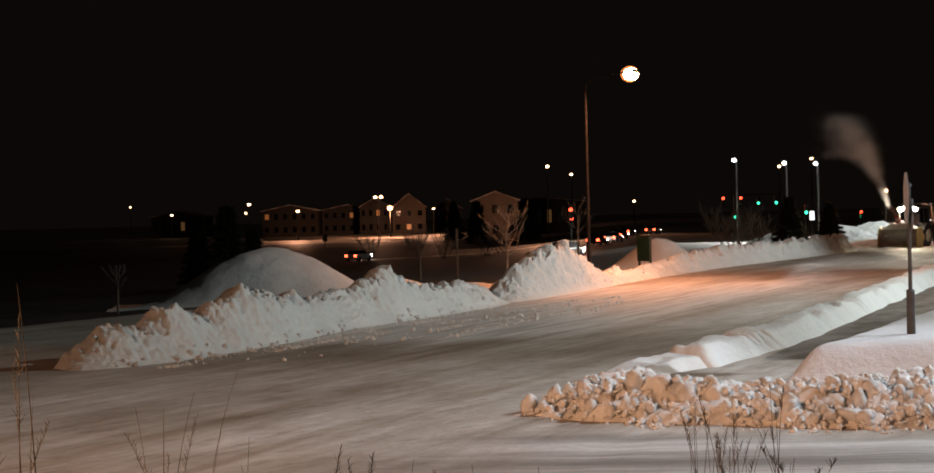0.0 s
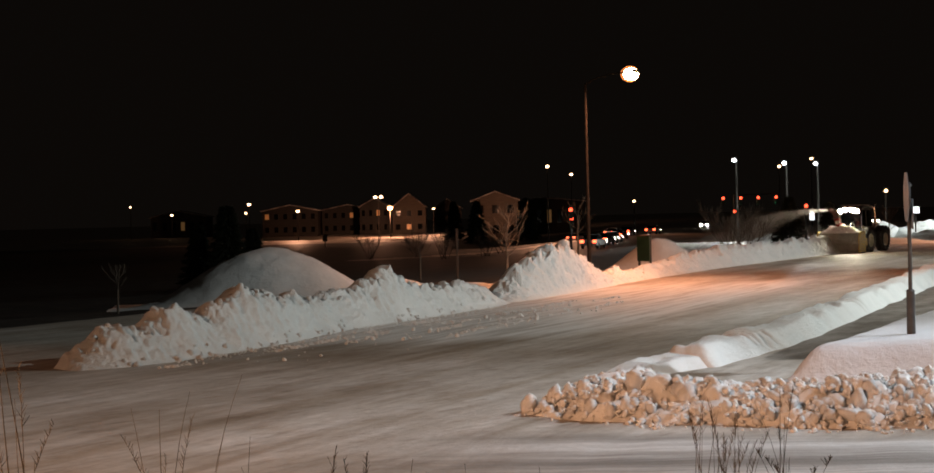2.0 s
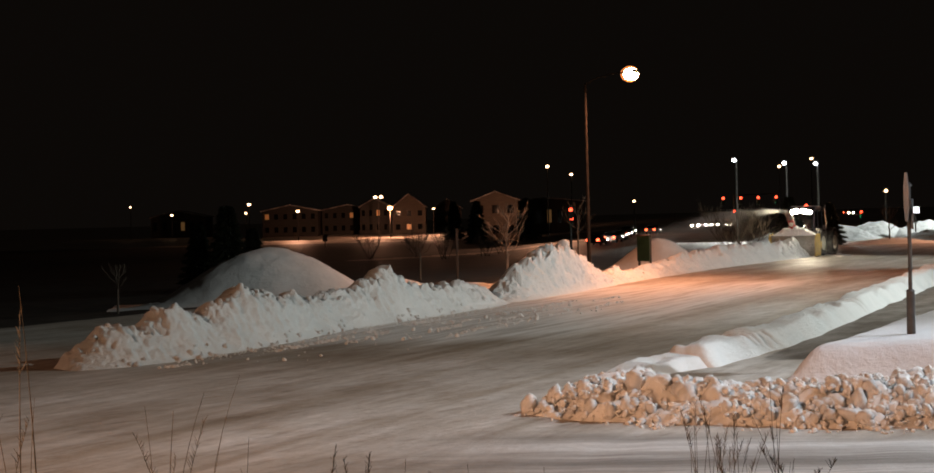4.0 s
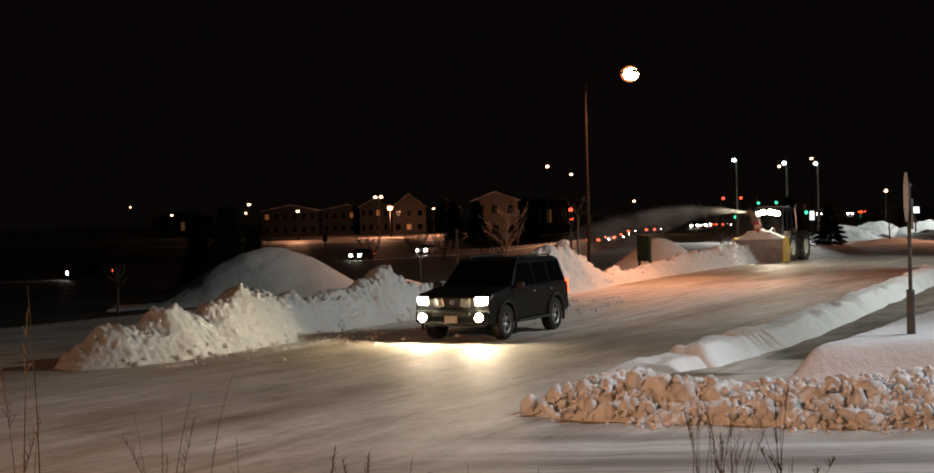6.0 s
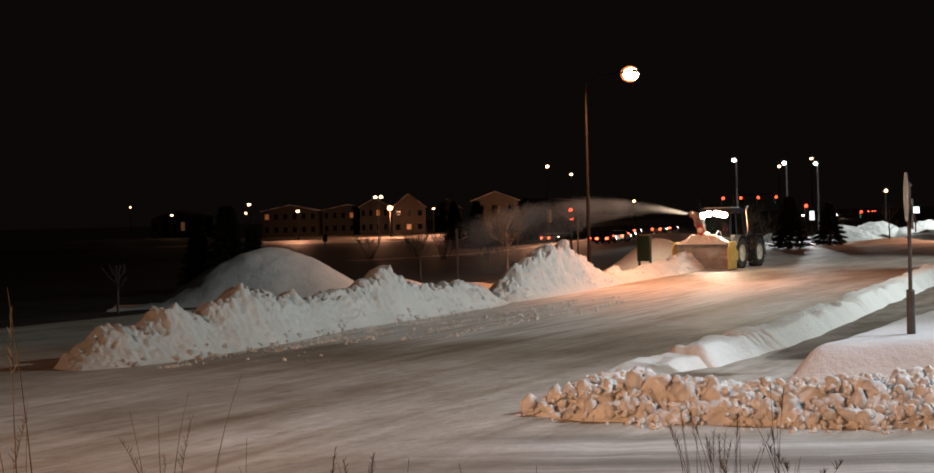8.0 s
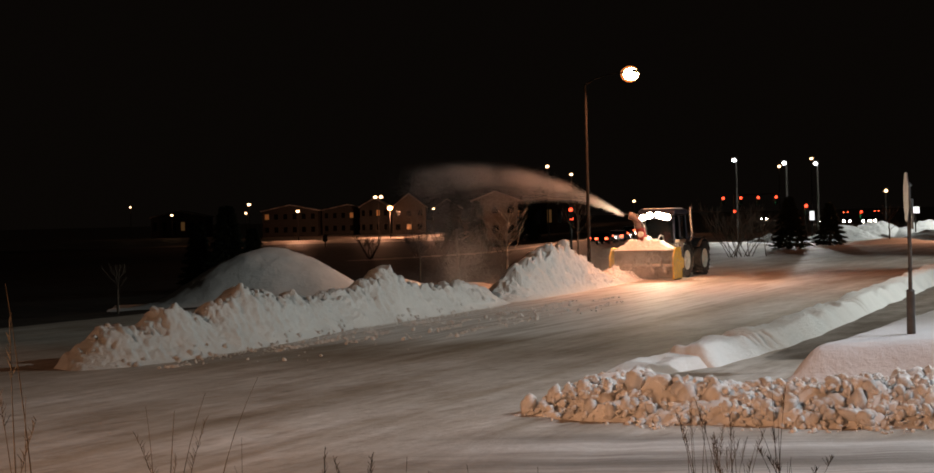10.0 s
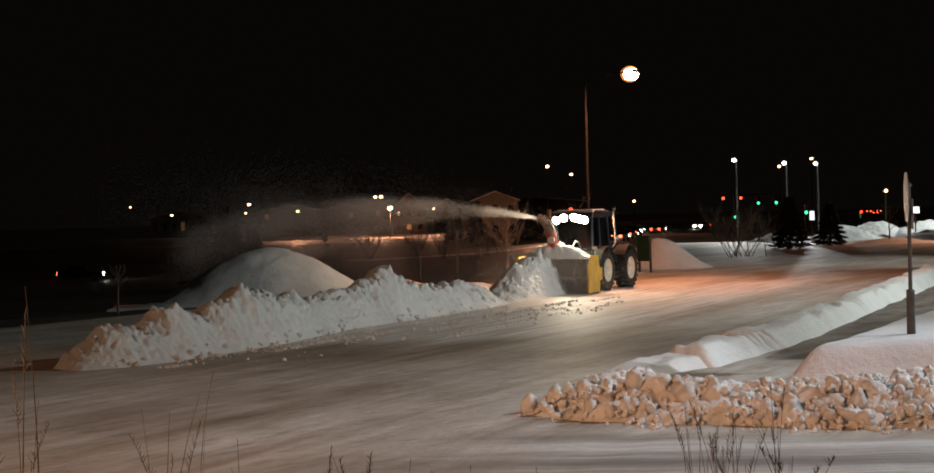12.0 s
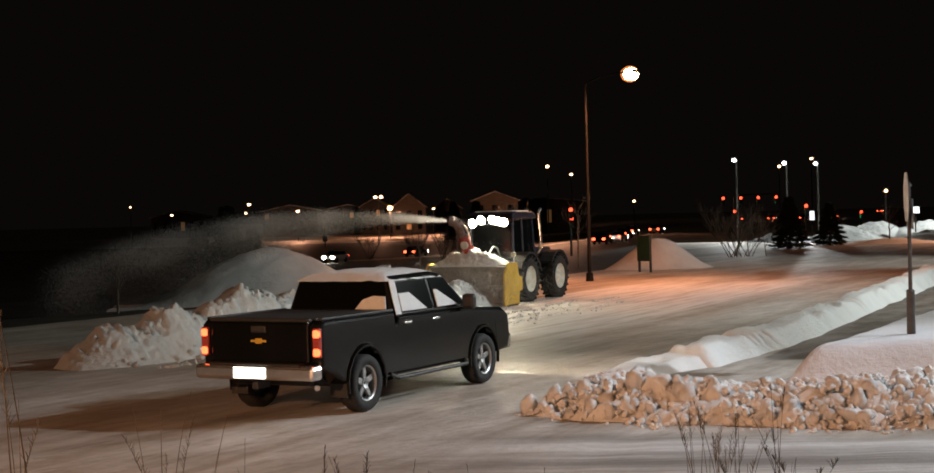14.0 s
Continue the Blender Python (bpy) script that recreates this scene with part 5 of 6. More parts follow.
def bare_tree(x, y, height, seed, mat, depth=5, label="small bare tree with pale branching limbs", stems=1, spread=0.6, trunk=0.3, r=0.06, kids=3):
    rng = random.Random(seed)
    thing = root("bare_tree", pose(x, y, gz(x, y) - 0.05), label, "tree", "bare trees")
    if stems == 1:
        part("trunk", bm_tube((0, 0, 0), (0.02, 0, height * trunk), r, r * 0.8, 8), mat, thing)
    bm = bmesh.new()
    if stems == 1:
        # a leader that wanders upward, with limbs in turn all round it
        p, n = Vector((0.02, 0, height * trunk)), 9
        seg = height * (0.92 - trunk) / n
        for k in range(n):
            f = k / n
            q = p + Vector((rng.gauss(0, 0.22) * seg, rng.gauss(0, 0.22) * seg, seg))
            bm_tube(p, q, r * 0.8 * (1 - 0.85 * f), r * 0.8 * (1 - 0.85 * (f + 1 / n)), 6, bm, False)
            for j in range(2 if spread > 0.7 else 1):
                a = (k * 2 + j) * 2.4 + rng.uniform(-0.4, 0.4)
                d = Vector((math.cos(a), math.sin(a), rng.uniform(0.5, 1.1))).normalized()
                length = height * (0.10 + 0.10 * spread * math.sin(math.pi * min(1, f + 0.25)))
                grow(bm, p.lerp(q, rng.random()), d, length, r * 0.34 * (1 - 0.6 * f), min(3, depth - 1), rng, spread * 0.7, 2, 0.22)
            p = q
        part("crown", bm, mat, thing)
        return thing
    for k in range(max(stems, 3)):
        a = 2 * math.pi * k / max(stems, 3) + rng.uniform(0, 1)
        start = Vector((0.02, 0, height * trunk)) if stems == 1 else Vector((rng.gauss(0, 0.35), rng.gauss(0, 0.3), 0))
        d = Vector((math.cos(a) * 0.65, math.sin(a) * 0.65, 1)).normalized()
        grow(bm, start, d, height * (1 - trunk) * 0.36, r * 0.55, depth - 1, rng, spread, kids)
    part("crown", bm, mat, thing)
    return thing


bare_tree(1.55, 59.0, 3.1, 3, PALEBARK, 6, trunk=0.34, r=0.06, spread=0.85)
bare_tree(5.5, 74.0, 3.4, 5, PALEBARK, 5, "thin pale birch sapling without leaves", trunk=0.5, r=0.05, spread=0.6)
bare_tree(-2.4, 75.0, 2.5, 7, BARK, 5, "thin bare sapling in the dark field", trunk=0.5, r=0.05)
bare_tree(-11.2, 47.5, 1.5, 8, BARK, 4, "thin bare sapling in the dark field", trunk=0.55, r=0.04)
bare_tree(15.6, 86.5, 2.8, 9, BARK, 5, "bare dark shrub of many stems", stems=9, trunk=0.0, r=0.05)
bare_tree(16.7, 87.5, 2.6, 10, BARK, 5, "bare dark shrub of many stems", stems=8, trunk=0.0, r=0.05)
bare_tree(31.2, 110.0, 2.7, 12, BARK, 5, "small bare tree wrapped with dark twigs", trunk=0.4, r=0.06)
bare_tree(12.4, 36.8, 0.9, 14, BARK, 4, "low bare twiggy shrub poking from the snow", stems=6, trunk=0.0, r=0.02)
for k, (x, y) in enumerate(((-13, 200), (-7, 205), (-3, 190), (2.5, 200), (5, 210))):
    bare_tree(x, y, 3.6 + 0.5 * (k % 3), 50 + k, BARK, 5, "bare roadside shrub of many stems", stems=7, trunk=0.0, r=0.09)


def spruce(x, y, height, seed, wide=0.36, label="young dark green spruce with dense needles"):
    rng = random.Random(seed)
    thing = root("spruce", pose(x, y, gz(x, y) - 0.05), label, "tree", "spruces")
    part("trunk", bm_tube((0, 0, 0), (0, 0, height * 0.97), height * 0.028, 0.01, 8), BARK, thing)
    vs, fs = [], []
    for k in range(4200):
        f = rng.random() ** 0.75
        z = height * (0.06 + 0.94 * f)
        tier = 0.75 + 0.25 * math.cos(f * 2 * math.pi * 9)
        r = height * wide * (1 - f) ** 0.9 * tier * (0.3 + 0.7 * rng.random() ** 0.45) + 0.03
        a = rng.uniform(0, 2 * math.pi)
        c = Vector((r * math.cos(a), r * math.sin(a), z - 0.22 * r))
        out = Vector((math.cos(a), math.sin(a), rng.uniform(-0.5, 0.25)))
        side = Vector((-math.sin(a), math.cos(a), rng.uniform(-0.3, 0.3)))
        s = height * 0.043 * rng.uniform(0.6, 1.4)
        b = len(vs)
        vs.extend([tuple(c - side * s * 0.5), tuple(c + out * s * 1.7), tuple(c + side * s * 0.5), tuple(c + Vector((0, 0, s * 0.5)))])
        fs.extend([(b, b + 1, b + 3), (b + 3, b + 1, b + 2), (b, b + 2, b + 1)])
    me = bpy.data.meshes.new("crown")
    me.from_pydata(vs, [], fs)
    me.materials.append(NEEDLE)
    ob = new("crown", me)
    ob.parent = thing
    return thing


spruce(22.1, 102.0, 3.55, 1, 0.44)
spruce(26.8, 110.0, 3.15, 2, 0.45)
spruce(-19.0, 118.0, 6.6, 3, 0.34, "tall dark spruce in the unlit field")
spruce(-22.0, 122.0, 5.2, 4, 0.36, "tall dark spruce in the unlit field")
spruce(-17.4, 121.0, 4.8, 6, 0.36, "tall dark spruce in the unlit field")
spruce(2.0, 300.0, 8.5, 7, 0.32, "tall dark spruce in front of the houses")
spruce(-3.0, 350.0, 9.0, 8, 0.3, "tall dark spruce in front of the houses")
spruce(12.0, 300.0, 8.5, 9, 0.36, "tall dark spruce in front of the houses")


# signs and posts
def green_sign():
    x, y = 8.1, 68.0
    s = root("green_sign", pose(x, y, 0, 0, 0, -60), "dark green sign panel on two wooden posts behind the bank", "sign")
    for dx in (-0.42, 0.42):
        part("post", bm_box((0.09, 0.09, 1.7), (dx, 0, 0.85), 0.01, 1), WOOD, s)
    part("panel", bm_box((0.95, 0.05, 1.15), (0, -0.07, 1.08), 0.012, 1), GREENPANEL, s)
    part("panel_frame", bm_box((1.0, 0.035, 0.06), (0, -0.075, 1.66), 0.01, 1), WOOD, s)


green_sign()
post = root("wooden_post", pose(-0.48, 70, gz(-0.48, 70)), "slim dark wooden post standing in the field", "post")
part("shaft", bm_box((0.11, 0.11, 2.3), (0, 0, 1.15), 0.012, 1), WOOD, post)
part("cap", bm_box((0.14, 0.14, 0.05), (0, 0, 2.32), 0.012, 1), WOOD, post)


def lit_sign(x, y, z, w, h, label):
    g = gz(x, y)
    s = root("lit_sign", pose(x, y, g), label, "sign", "lit signs")
    part("post", bm_tube((0, 0.1, 0), (0, 0.1, z - g), 0.06, 0.06, 8), DARKSTEEL, s)
    part("cabinet", bm_box((w + 0.1, 0.2, h + 0.1), (0, 0.08, z - g), 0.03, 1), DARKSTEEL, s)
    part("face", bm_box((w, 0.04, h), (0, -0.04, z - g), 0.01, 1), SIGN_GLOW, s, "glowing white face")


lit_sign(37.1, 160.0, 2.0, 0.5, 0.95, "small glowing white sign on a post")
lit_sign(39.2, 130.0, 2.4, 0.65, 0.55, "small pale road sign on a post")
mail = root("notice_board", pose(-28.6, 300.0, gz(-28.6, 300)), "dark board on a post before the lit snow", "sign")
part("post", bm_tube((0, 0, 0), (0, 0, 2.2), 0.1, 0.1, 8), WOOD, mail)
part("board", bm_box((1.0, 0.12, 1.5), (0, -0.1, 1.9), 0.03, 1), WOOD, mail)


# houses
def house(x, y, w, d, eave, ridge, turn, label, lit=(), rows=2, cols=4, wall_mat=SIDING):
    g = gz(x, y)
    h = root("house", pose(x, y, g - 0.1, 0, 0, turn), label, "house", "distant houses")
    e, r = eave - g, ridge - g
    part("wall", bm_prism([(-w / 2, 0), (-w / 2, e), (0, r - 0.15), (w / 2, e), (w / 2, 0)], d / 2, 0.0), wall_mat, h, at=pose(0, 0, 0, 0, 0, 90))
    for s in (-1, 1):
        bm = bmesh.new()
        a = math.degrees(math.atan2(r - e, w / 2))
        length = math.hypot(r - e, w / 2) + 0.6
        bm_box((length, d + 0.8, 0.22), (s * (w / 4 + 0.2), 0, (e + r) / 2 - 0.05), 0.04, 1, (0, s * a, 0), bm)
        part("roof", bm, ROOFING, h, "snow-dusted pitched roof")
    k = 0
    for i in range(rows):
        for j in range(cols):
            wx = -w / 2 + w * (j + 0.5) / cols
            wz = e * (i + 0.55) / rows
            win = part("window", bm_box((w / cols * 0.5, 0.14, e / rows * 0.48), (wx, -d / 2 - 0.03, wz), 0.03, 1), wall_mat, h)
            part("pane", bm_box((w / cols * 0.42, 0.06, e / rows * 0.40), (wx, -d / 2 - 0.09, wz), 0.01, 1), WINDOW_GLOW if k in lit else CARGLASS, win)
            k += 1
    part("door", bm_box((1.0, 0.1, 2.1), (w * 0.1, -d / 2 - 0.03, 1.05), 0.02, 1), WOOD, h)
    return h


house(-15.6, 410, 9.0, 12, 6.0, 9.6, 0, "beige gabled house lit by an orange flood lamp", (1,), 2, 3)
house(6.4, 335, 10.0, 12, 6.5, 8.4, 0, "beige gabled house lit faint orange", (), 2, 3)
house(-5.5, 430, 8.0, 12, 5.6, 8.2, 0, "brown gabled house without lights, unlit dark put into its siding", (), 2, 3, UNLITSIDING)
house(-48.0, 412, 15.0, 14, 5.8, 7.4, 0, "long brown apartment building of two storeys, unlit dark put into its siding", (6,), 2, 6, UNLITSIDING)
house(-33.0, 420, 14.0, 14, 5.8, 7.2, 0, "long brown apartment building of two storeys, unlit dark put into its siding", (9,), 2, 6, UNLITSIDING)
house(-25.0, 412, 8.0, 14, 6.4, 8.6, 0, "brown gabled house beside the lamps, unlit dark put into its siding", (6,), 2, 4, UNLITSIDING)
house(-84.0, 440, 16.0, 12, 5.0, 6.8, 0, "low dark house at the field's far edge", (3,), 1, 6, UNLITSIDING)
house(19.0, 370, 20.0, 12, 6.2, 7.2, 0, "long low building with a faint lit eave", (1, 4), 1, 8, UNLITSIDING)

# far snow heaps under the white lamps
for k, (x, y, rx, ry, h) in enumerate(((33.0, 131, 4.0, 3.0, 1.5), (36.5, 133, 4.5, 3.0, 1.7), (41.0, 132, 5.0, 3.0, 1.6), (45.5, 131, 5.0, 3.0, 1.7), (38.0, 121, 4.0, 2.2, 0.9), (43.0, 121, 4.5, 2.4, 1.1), (27.2, 131, 3.0, 2.0, 0.8))):
    heap("snow_heap", (x, y, gz(x, y) - 0.05), (rx, ry), h, SNOW, "ploughed heap of snow under white parking lot lamps", 30 + k, 0, 60, 0.7, 0.3)
heap("snow_heap", (31.5, 110.5, -0.05), (5.0, 2.6), 0.5, SNOW, "low spread of snow lit orange beside the drive", 44, 0, 40, 0.8, 0.08)
heap("snow_heap", (-2.6, 57.5, -0.3), (2.2, 1.6), 0.75, SNOW, "low snow heap behind the bank, lit orange", 45, 0, 40, 0.8, 0.08)
heap("snow_heap", (0.2, 54.5, -0.25), (2.0, 1.5), 0.6, SNOW, "low snow heap behind the bank, lit orange", 46, 0, 40, 0.8, 0.08)

# traffic on the far road
CARLIGHT = glow("far_headlight", (1.0, 0.92, 0.78), 60)
CARTAIL = glow("far_tail_light", (1.0, 0.10, 0.04), 7.0)


def far_car(paint, label):
    car = root("car", pose(0, 0, 0), label, "car", "cars on the far road")
    body = [(-2.2, 0.35), (-2.25, 0.8), (-2.1, 0.95), (1.1, 0.95), (2.1, 0.8), (2.2, 0.35)]
    part("body", bm_prism(body, 0.88, 0.08, 2), paint, car)
    part("cabin", bm_prism([(-1.7, 0.94), (-1.2, 1.42), (0.3, 1.45), (1.0, 0.94)], 0.74, 0.06, 2), CARGLASS, car)
    part("roof", bm_box((1.3, 1.4, 0.04), (0, -0.45, 1.45), 0.015, 1), paint, car)
    for s in (-1, 1):
        for y in (-1.35, 1.35):
            part("wheel", bm_lathe([(0.02, -0.1), (0.3, -0.1), (0.33, -0.06), (0.33, 0.06), (0.3, 0.1), (0.02, 0.1)], 16), RUBBER, car, at=pose(s * 0.8, y, 0.33))
        part("headlight", bm_box((0.46, 0.06, 0.32), (s * 0.63, 2.18, 0.68), 0.02, 1), CARLIGHT, car, "glowing headlight")
        part("tail_light", bm_box((0.40, 0.06, 0.28), (s * 0.66, -2.24, 0.76), 0.02, 1), CARTAIL, car, "glowing red tail light")
    part("bumper", bm_box((1.7, 0.1, 0.18), (0, 2.22, 0.42), 0.03, 1), PLASTIC, car)
    return car


SILVER = varied("silver_car_paint", (0.25, 0.25, 0.25), (0.36, 0.36, 0.36), 2.0, (0.3, 0.5), 0.05, 0.002)
dark_car = far_car(PAINT_BLACK, "dark saloon car with its lights on")
pale_car = far_car(SILVER, "silver saloon car with its lights on")
CARS = [dark_car, pale_car] + [copy_thing((dark_car, pale_car)[k % 2], pose(0, 0, 0)) for k in range(24)]


# ---- blown snow, in rigid drifts of flakes ----
def flake_material(name, see, tone=0.85):
    m, nodes, links, bsdf = material(name)
    bsdf.inputs["Base Color"].default_value = (tone, tone, tone, 1)
    bsdf.inputs["Roughness"].default_value = 0.9
    tl = nodes.new("ShaderNodeBsdfTranslucent")
    tl.inputs[0].default_value = (tone, tone, tone, 1)
    half = nodes.new("ShaderNodeMixShader")
    half.inputs[0].default_value = 0.5
    links.new(bsdf.outputs[0], half.inputs[1])
    links.new(tl.outputs[0], half.inputs[2])
    tr = nodes.new("ShaderNodeBsdfTransparent")
    mx = nodes.new("ShaderNodeMixShader")
    mx.inputs[0].default_value = see
    links.new(tr.outputs[0], mx.inputs[1])
    links.new(half.outputs[0], mx.inputs[2])
    links.new(mx.outputs[0], nodes["Material Output"].inputs["Surface"])
    return m


MIST = flake_material("flying_snow", 0.36)


def flakes(name, pts, size, rng, mat):
    """Small four-cornered flakes at the given points, each turned its own way."""
    n = len(pts)
    a = rng.normal(size=(n, 3))
    a /= np.linalg.norm(a, axis=1)[:, None]
    b = np.cross(a, rng.normal(size=(n, 3)))
    b /= np.linalg.norm(b, axis=1)[:, None]
    s = (size * rng.uniform(0.6, 1.3, n))[:, None]
    v = np.stack([pts - a * s - b * s * 0.6, pts + a * s - b * s * 0.6, pts + b * s * 1.2], 1).reshape(-1, 3)
    me = bpy.data.meshes.new(name)
    me.vertices.add(n * 3)
    me.vertices.foreach_set("co", v.reshape(-1).astype(np.float32))
    me.loops.add(n * 3)
    me.loops.foreach_set("vertex_index", np.arange(n * 3, dtype=np.int32))
    me.polygons.add(n)
    me.polygons.foreach_set("loop_start", np.arange(0, n * 3, 3, dtype=np.int32))
    me.update()
    me.materials.append(mat)
    return new(name, me)


def wisps(pts, scale, rng, amount):
    """Thin out the points where a soft noise is low, so that the drift has streaks and gaps."""
    keep = []
    for p in pts:
        v = noise.noise(Vector(p) * scale) + 0.5 * noise.noise(Vector(p) * scale * 2.3)
        keep.append(rng.random() < 0.5 + amount * v)
    return pts[np.array(keep)]


def jet_points(n, length, rng):
    """Thrown snow: along +x from the mouth, arching over and trailing a curtain that falls."""
    f = rng.random(n) ** 0.62
    x = f * length
    core = rng.random(n) < 0.32
    fall = np.where(core, 0.10 * x * rng.random(n), (rng.random(n) ** 1.3) * (0.35 * x) * (0.4 + 0.6 * f))
    z = 0.16 * x - 0.021 * x * x - fall * 0.9 + rng.normal(size=n) * (0.03 + 0.012 * x)
    y = rng.normal(size=n) * (0.05 + 0.055 * x)
    return np.stack([x, y, z], 1)


def cloud_points(n, height, rng):
    """A leaning cloud of fine snow: narrow at its foot, wide and torn at its head."""
    f = rng.beta(1.25, 1.55, n)
    r = 0.65 + 0.75 * f
    soft = lambda: rng.normal(size=n)
    return np.stack([soft() * r * 0.62, soft() * r * 0.5, f * height + rng.normal(size=n) * (0.25 + 0.3 * f)], 1)


frng = np.random.default_rng(3)
jet = tagged(flakes("snow_jet", wisps(jet_points(420000, 13.5, frng), 0.55, frng, 0.6), 0.0085, frng, MIST), "arching jet of snow thrown from the blower chute", "blown snow", kind="stuff")
cloud = tagged(flakes("snow_cloud", wisps(cloud_points(700000, 10.0, frng), 0.5, frng, 0.8), 0.0092, frng, MIST), "leaning cloud of fine snow drifting in the lamp light", "blown snow", kind="stuff")
drift = tagged(flakes("snow_drift_cloud", wisps(cloud_points(440000, 6.5, frng) * np.array([1.5, 1.5, 1.0]), 0.5, frng, 0.8), 0.006, frng, MIST), "thin veil of fine snow drifting in the lamp light", "blown snow", kind="stuff")
haze = tagged(flakes("snow_haze", wisps(frng.normal(size=(520000, 3)) * np.array([3.6, 1.2, 1.1]), 0.4, frng, 0.7), 0.0078, frng, MIST), "broad haze of fine snow sinking behind the bank", "blown snow", kind="stuff")
puff = tagged(flakes("snow_puff", frng.normal(size=(46000, 3)) * np.array([1.1, 0.5, 0.42]) + np.array([0, 0.1, 0.5]), 0.009, frng, MIST), "puff of snow dust at the blower intake", "blown snow", kind="stuff")


# ---- what moves ----
def heading(dx, dy):
    return math.degrees(math.atan2(-dx, dy))


def drive(t, x, y, dx, dy, z=0.0, pitch=0.0):
    return (t, pose(x, y, z, pitch, 0, heading(dx, dy)))


# seconds and the ground under the tractor's front left tyre
TRACTOR = [(0.0, 31.0, 100.2), (0.5, 28.9, 96.4), (1.0, 26.8, 93.7), (1.5, 25.4, 92.6), (2.0, 24.6, 90.8), (3.0, 22.9, 89.4), (5.5, 17.6, 79.3), (6.0, 17.0, 77.8), (6.5, 15.9, 76.1), (7.0, 15.0, 74.5), (7.5, 13.9, 72.2),
           (8.0, 12.9, 70.0), (10.5, 7.9, 59.2), (11.0, 6.65, 56.6), (11.5, 5.65, 54.5), (12.5, 4.36, 51.0), (13.0, 3.8, 50.0), (14.0, 1.95, 46.8)]
LANE = Vector((-ALONG.x, -ALONG.y, 0))


def tractor_way(t):
    """The way it faces: slantwise at first, then straight down the lane."""
    f = float(np.interp(t, [0, 1.5, 3.0, 5.5, 8.0, 10.5, 14], [0.0, 0.0, 0.6, 0.8, 0.65, 1.0, 1.0]))
    return (Vector((-0.625, -0.78, 0)) * (1 - f) + LANE * f).normalized()


def tractor_base(t, x, y):
    d = tractor_way(t)
    return Vector((x, y, 0)) - Vector((-d.y, d.x, 0)) * 1.1


# seconds, the way the jet flies (x, y) and its climb in degrees
JET = [(0.0, -0.02, 1.0, 39), (0.3, -0.25, 0.97, 8), (0.5, -0.5, 0.87, -6), (3.0, -0.6, 0.8, -6), (5.5, -0.62, 0.78, 0), (6.5, -0.66, 0.75, 1), (7.5, -0.74, 0.67, 3), (8.5, -0.72, 0.7, 8), (9.6, -0.7, 0.7, 20),
       (10.3, -0.55, 0.84, 14), (10.6, -0.6, 0.8, 4), (10.85, -0.12, 1.0, 10), (11.1, -0.15, 1.0, 10), (11.25, -0.75, 0.66, 14), (11.5, -0.50, 0.87, 26), (11.75, -0.85, 0.5, 12), (12.0, -0.95, 0.3, 6), (13.0, -0.96, 0.28, 3), (14.0, -0.96, 0.28, 1)]

# seconds from and to which each group of signals shows green or amber; red else
SIGNALS = {"through": {"green": [(0.0, 0.95), (5.75, 7.15), (11.85, 13.35)], "amber": [(0.95, 1.25), (7.15, 7.38), (13.35, 13.57)]},
           "turn": {"green": [(0.57, 0.95), (6.7, 7.15), (12.9, 13.35)], "amber": [(0.95, 1.15), (7.15, 7.25), (13.35, 13.45)]},
           "cross": {}}


def lit(group, colour, t):
    now = [c for c, spans in SIGNALS[group].items() if any(a <= t < b for a, b in spans)]
    return colour == (now[0] if now else "red")


# far traffic: (seconds, x, y); it waits out of sight before and after
RIGHTWARD = [(-150, 138), (-45, 143), (-29, 147), (-16.5, 186), (-4, 215), (12, 228), (26, 250), (60, 330), (120, 470)]
LEFTWARD = [(118, 480), (56, 335), (23, 256), (10, 236), (-5, 223), (-14.5, 196), (-30, 154), (-44, 149), (-150, 144)]


def along_road(road, f):
    k = min(len(road) - 2, max(0, int(f)))
    a, b = road[k], road[k + 1]
    g = f - k
    x, y = a[0] + (b[0] - a[0]) * g, a[1] + (b[1] - a[1]) * g
    return x, y, b[0] - a[0], b[1] - a[1]


def pass_by(car, road, keys):
    """keys: seconds and the place along the road, in its knots."""
    rows = []
    for t, f in keys:
        x, y, dx, dy = along_road(road, f)
        rows.append(drive(t, x, y, dx, dy, gz(x, y)))
    walk(car, rows)


def at_tractor(t, local):
    ts = [r[0] for r in TRACTOR]
    x = float(np.interp(t, ts, [r[1] for r in TRACTOR]))
    y = float(np.interp(t, ts, [r[2] for r in TRACTOR]))
    return drive(t, *tractor_base(t, x, y).xy, *tractor_way(t).xy)[1] @ Vector(local)


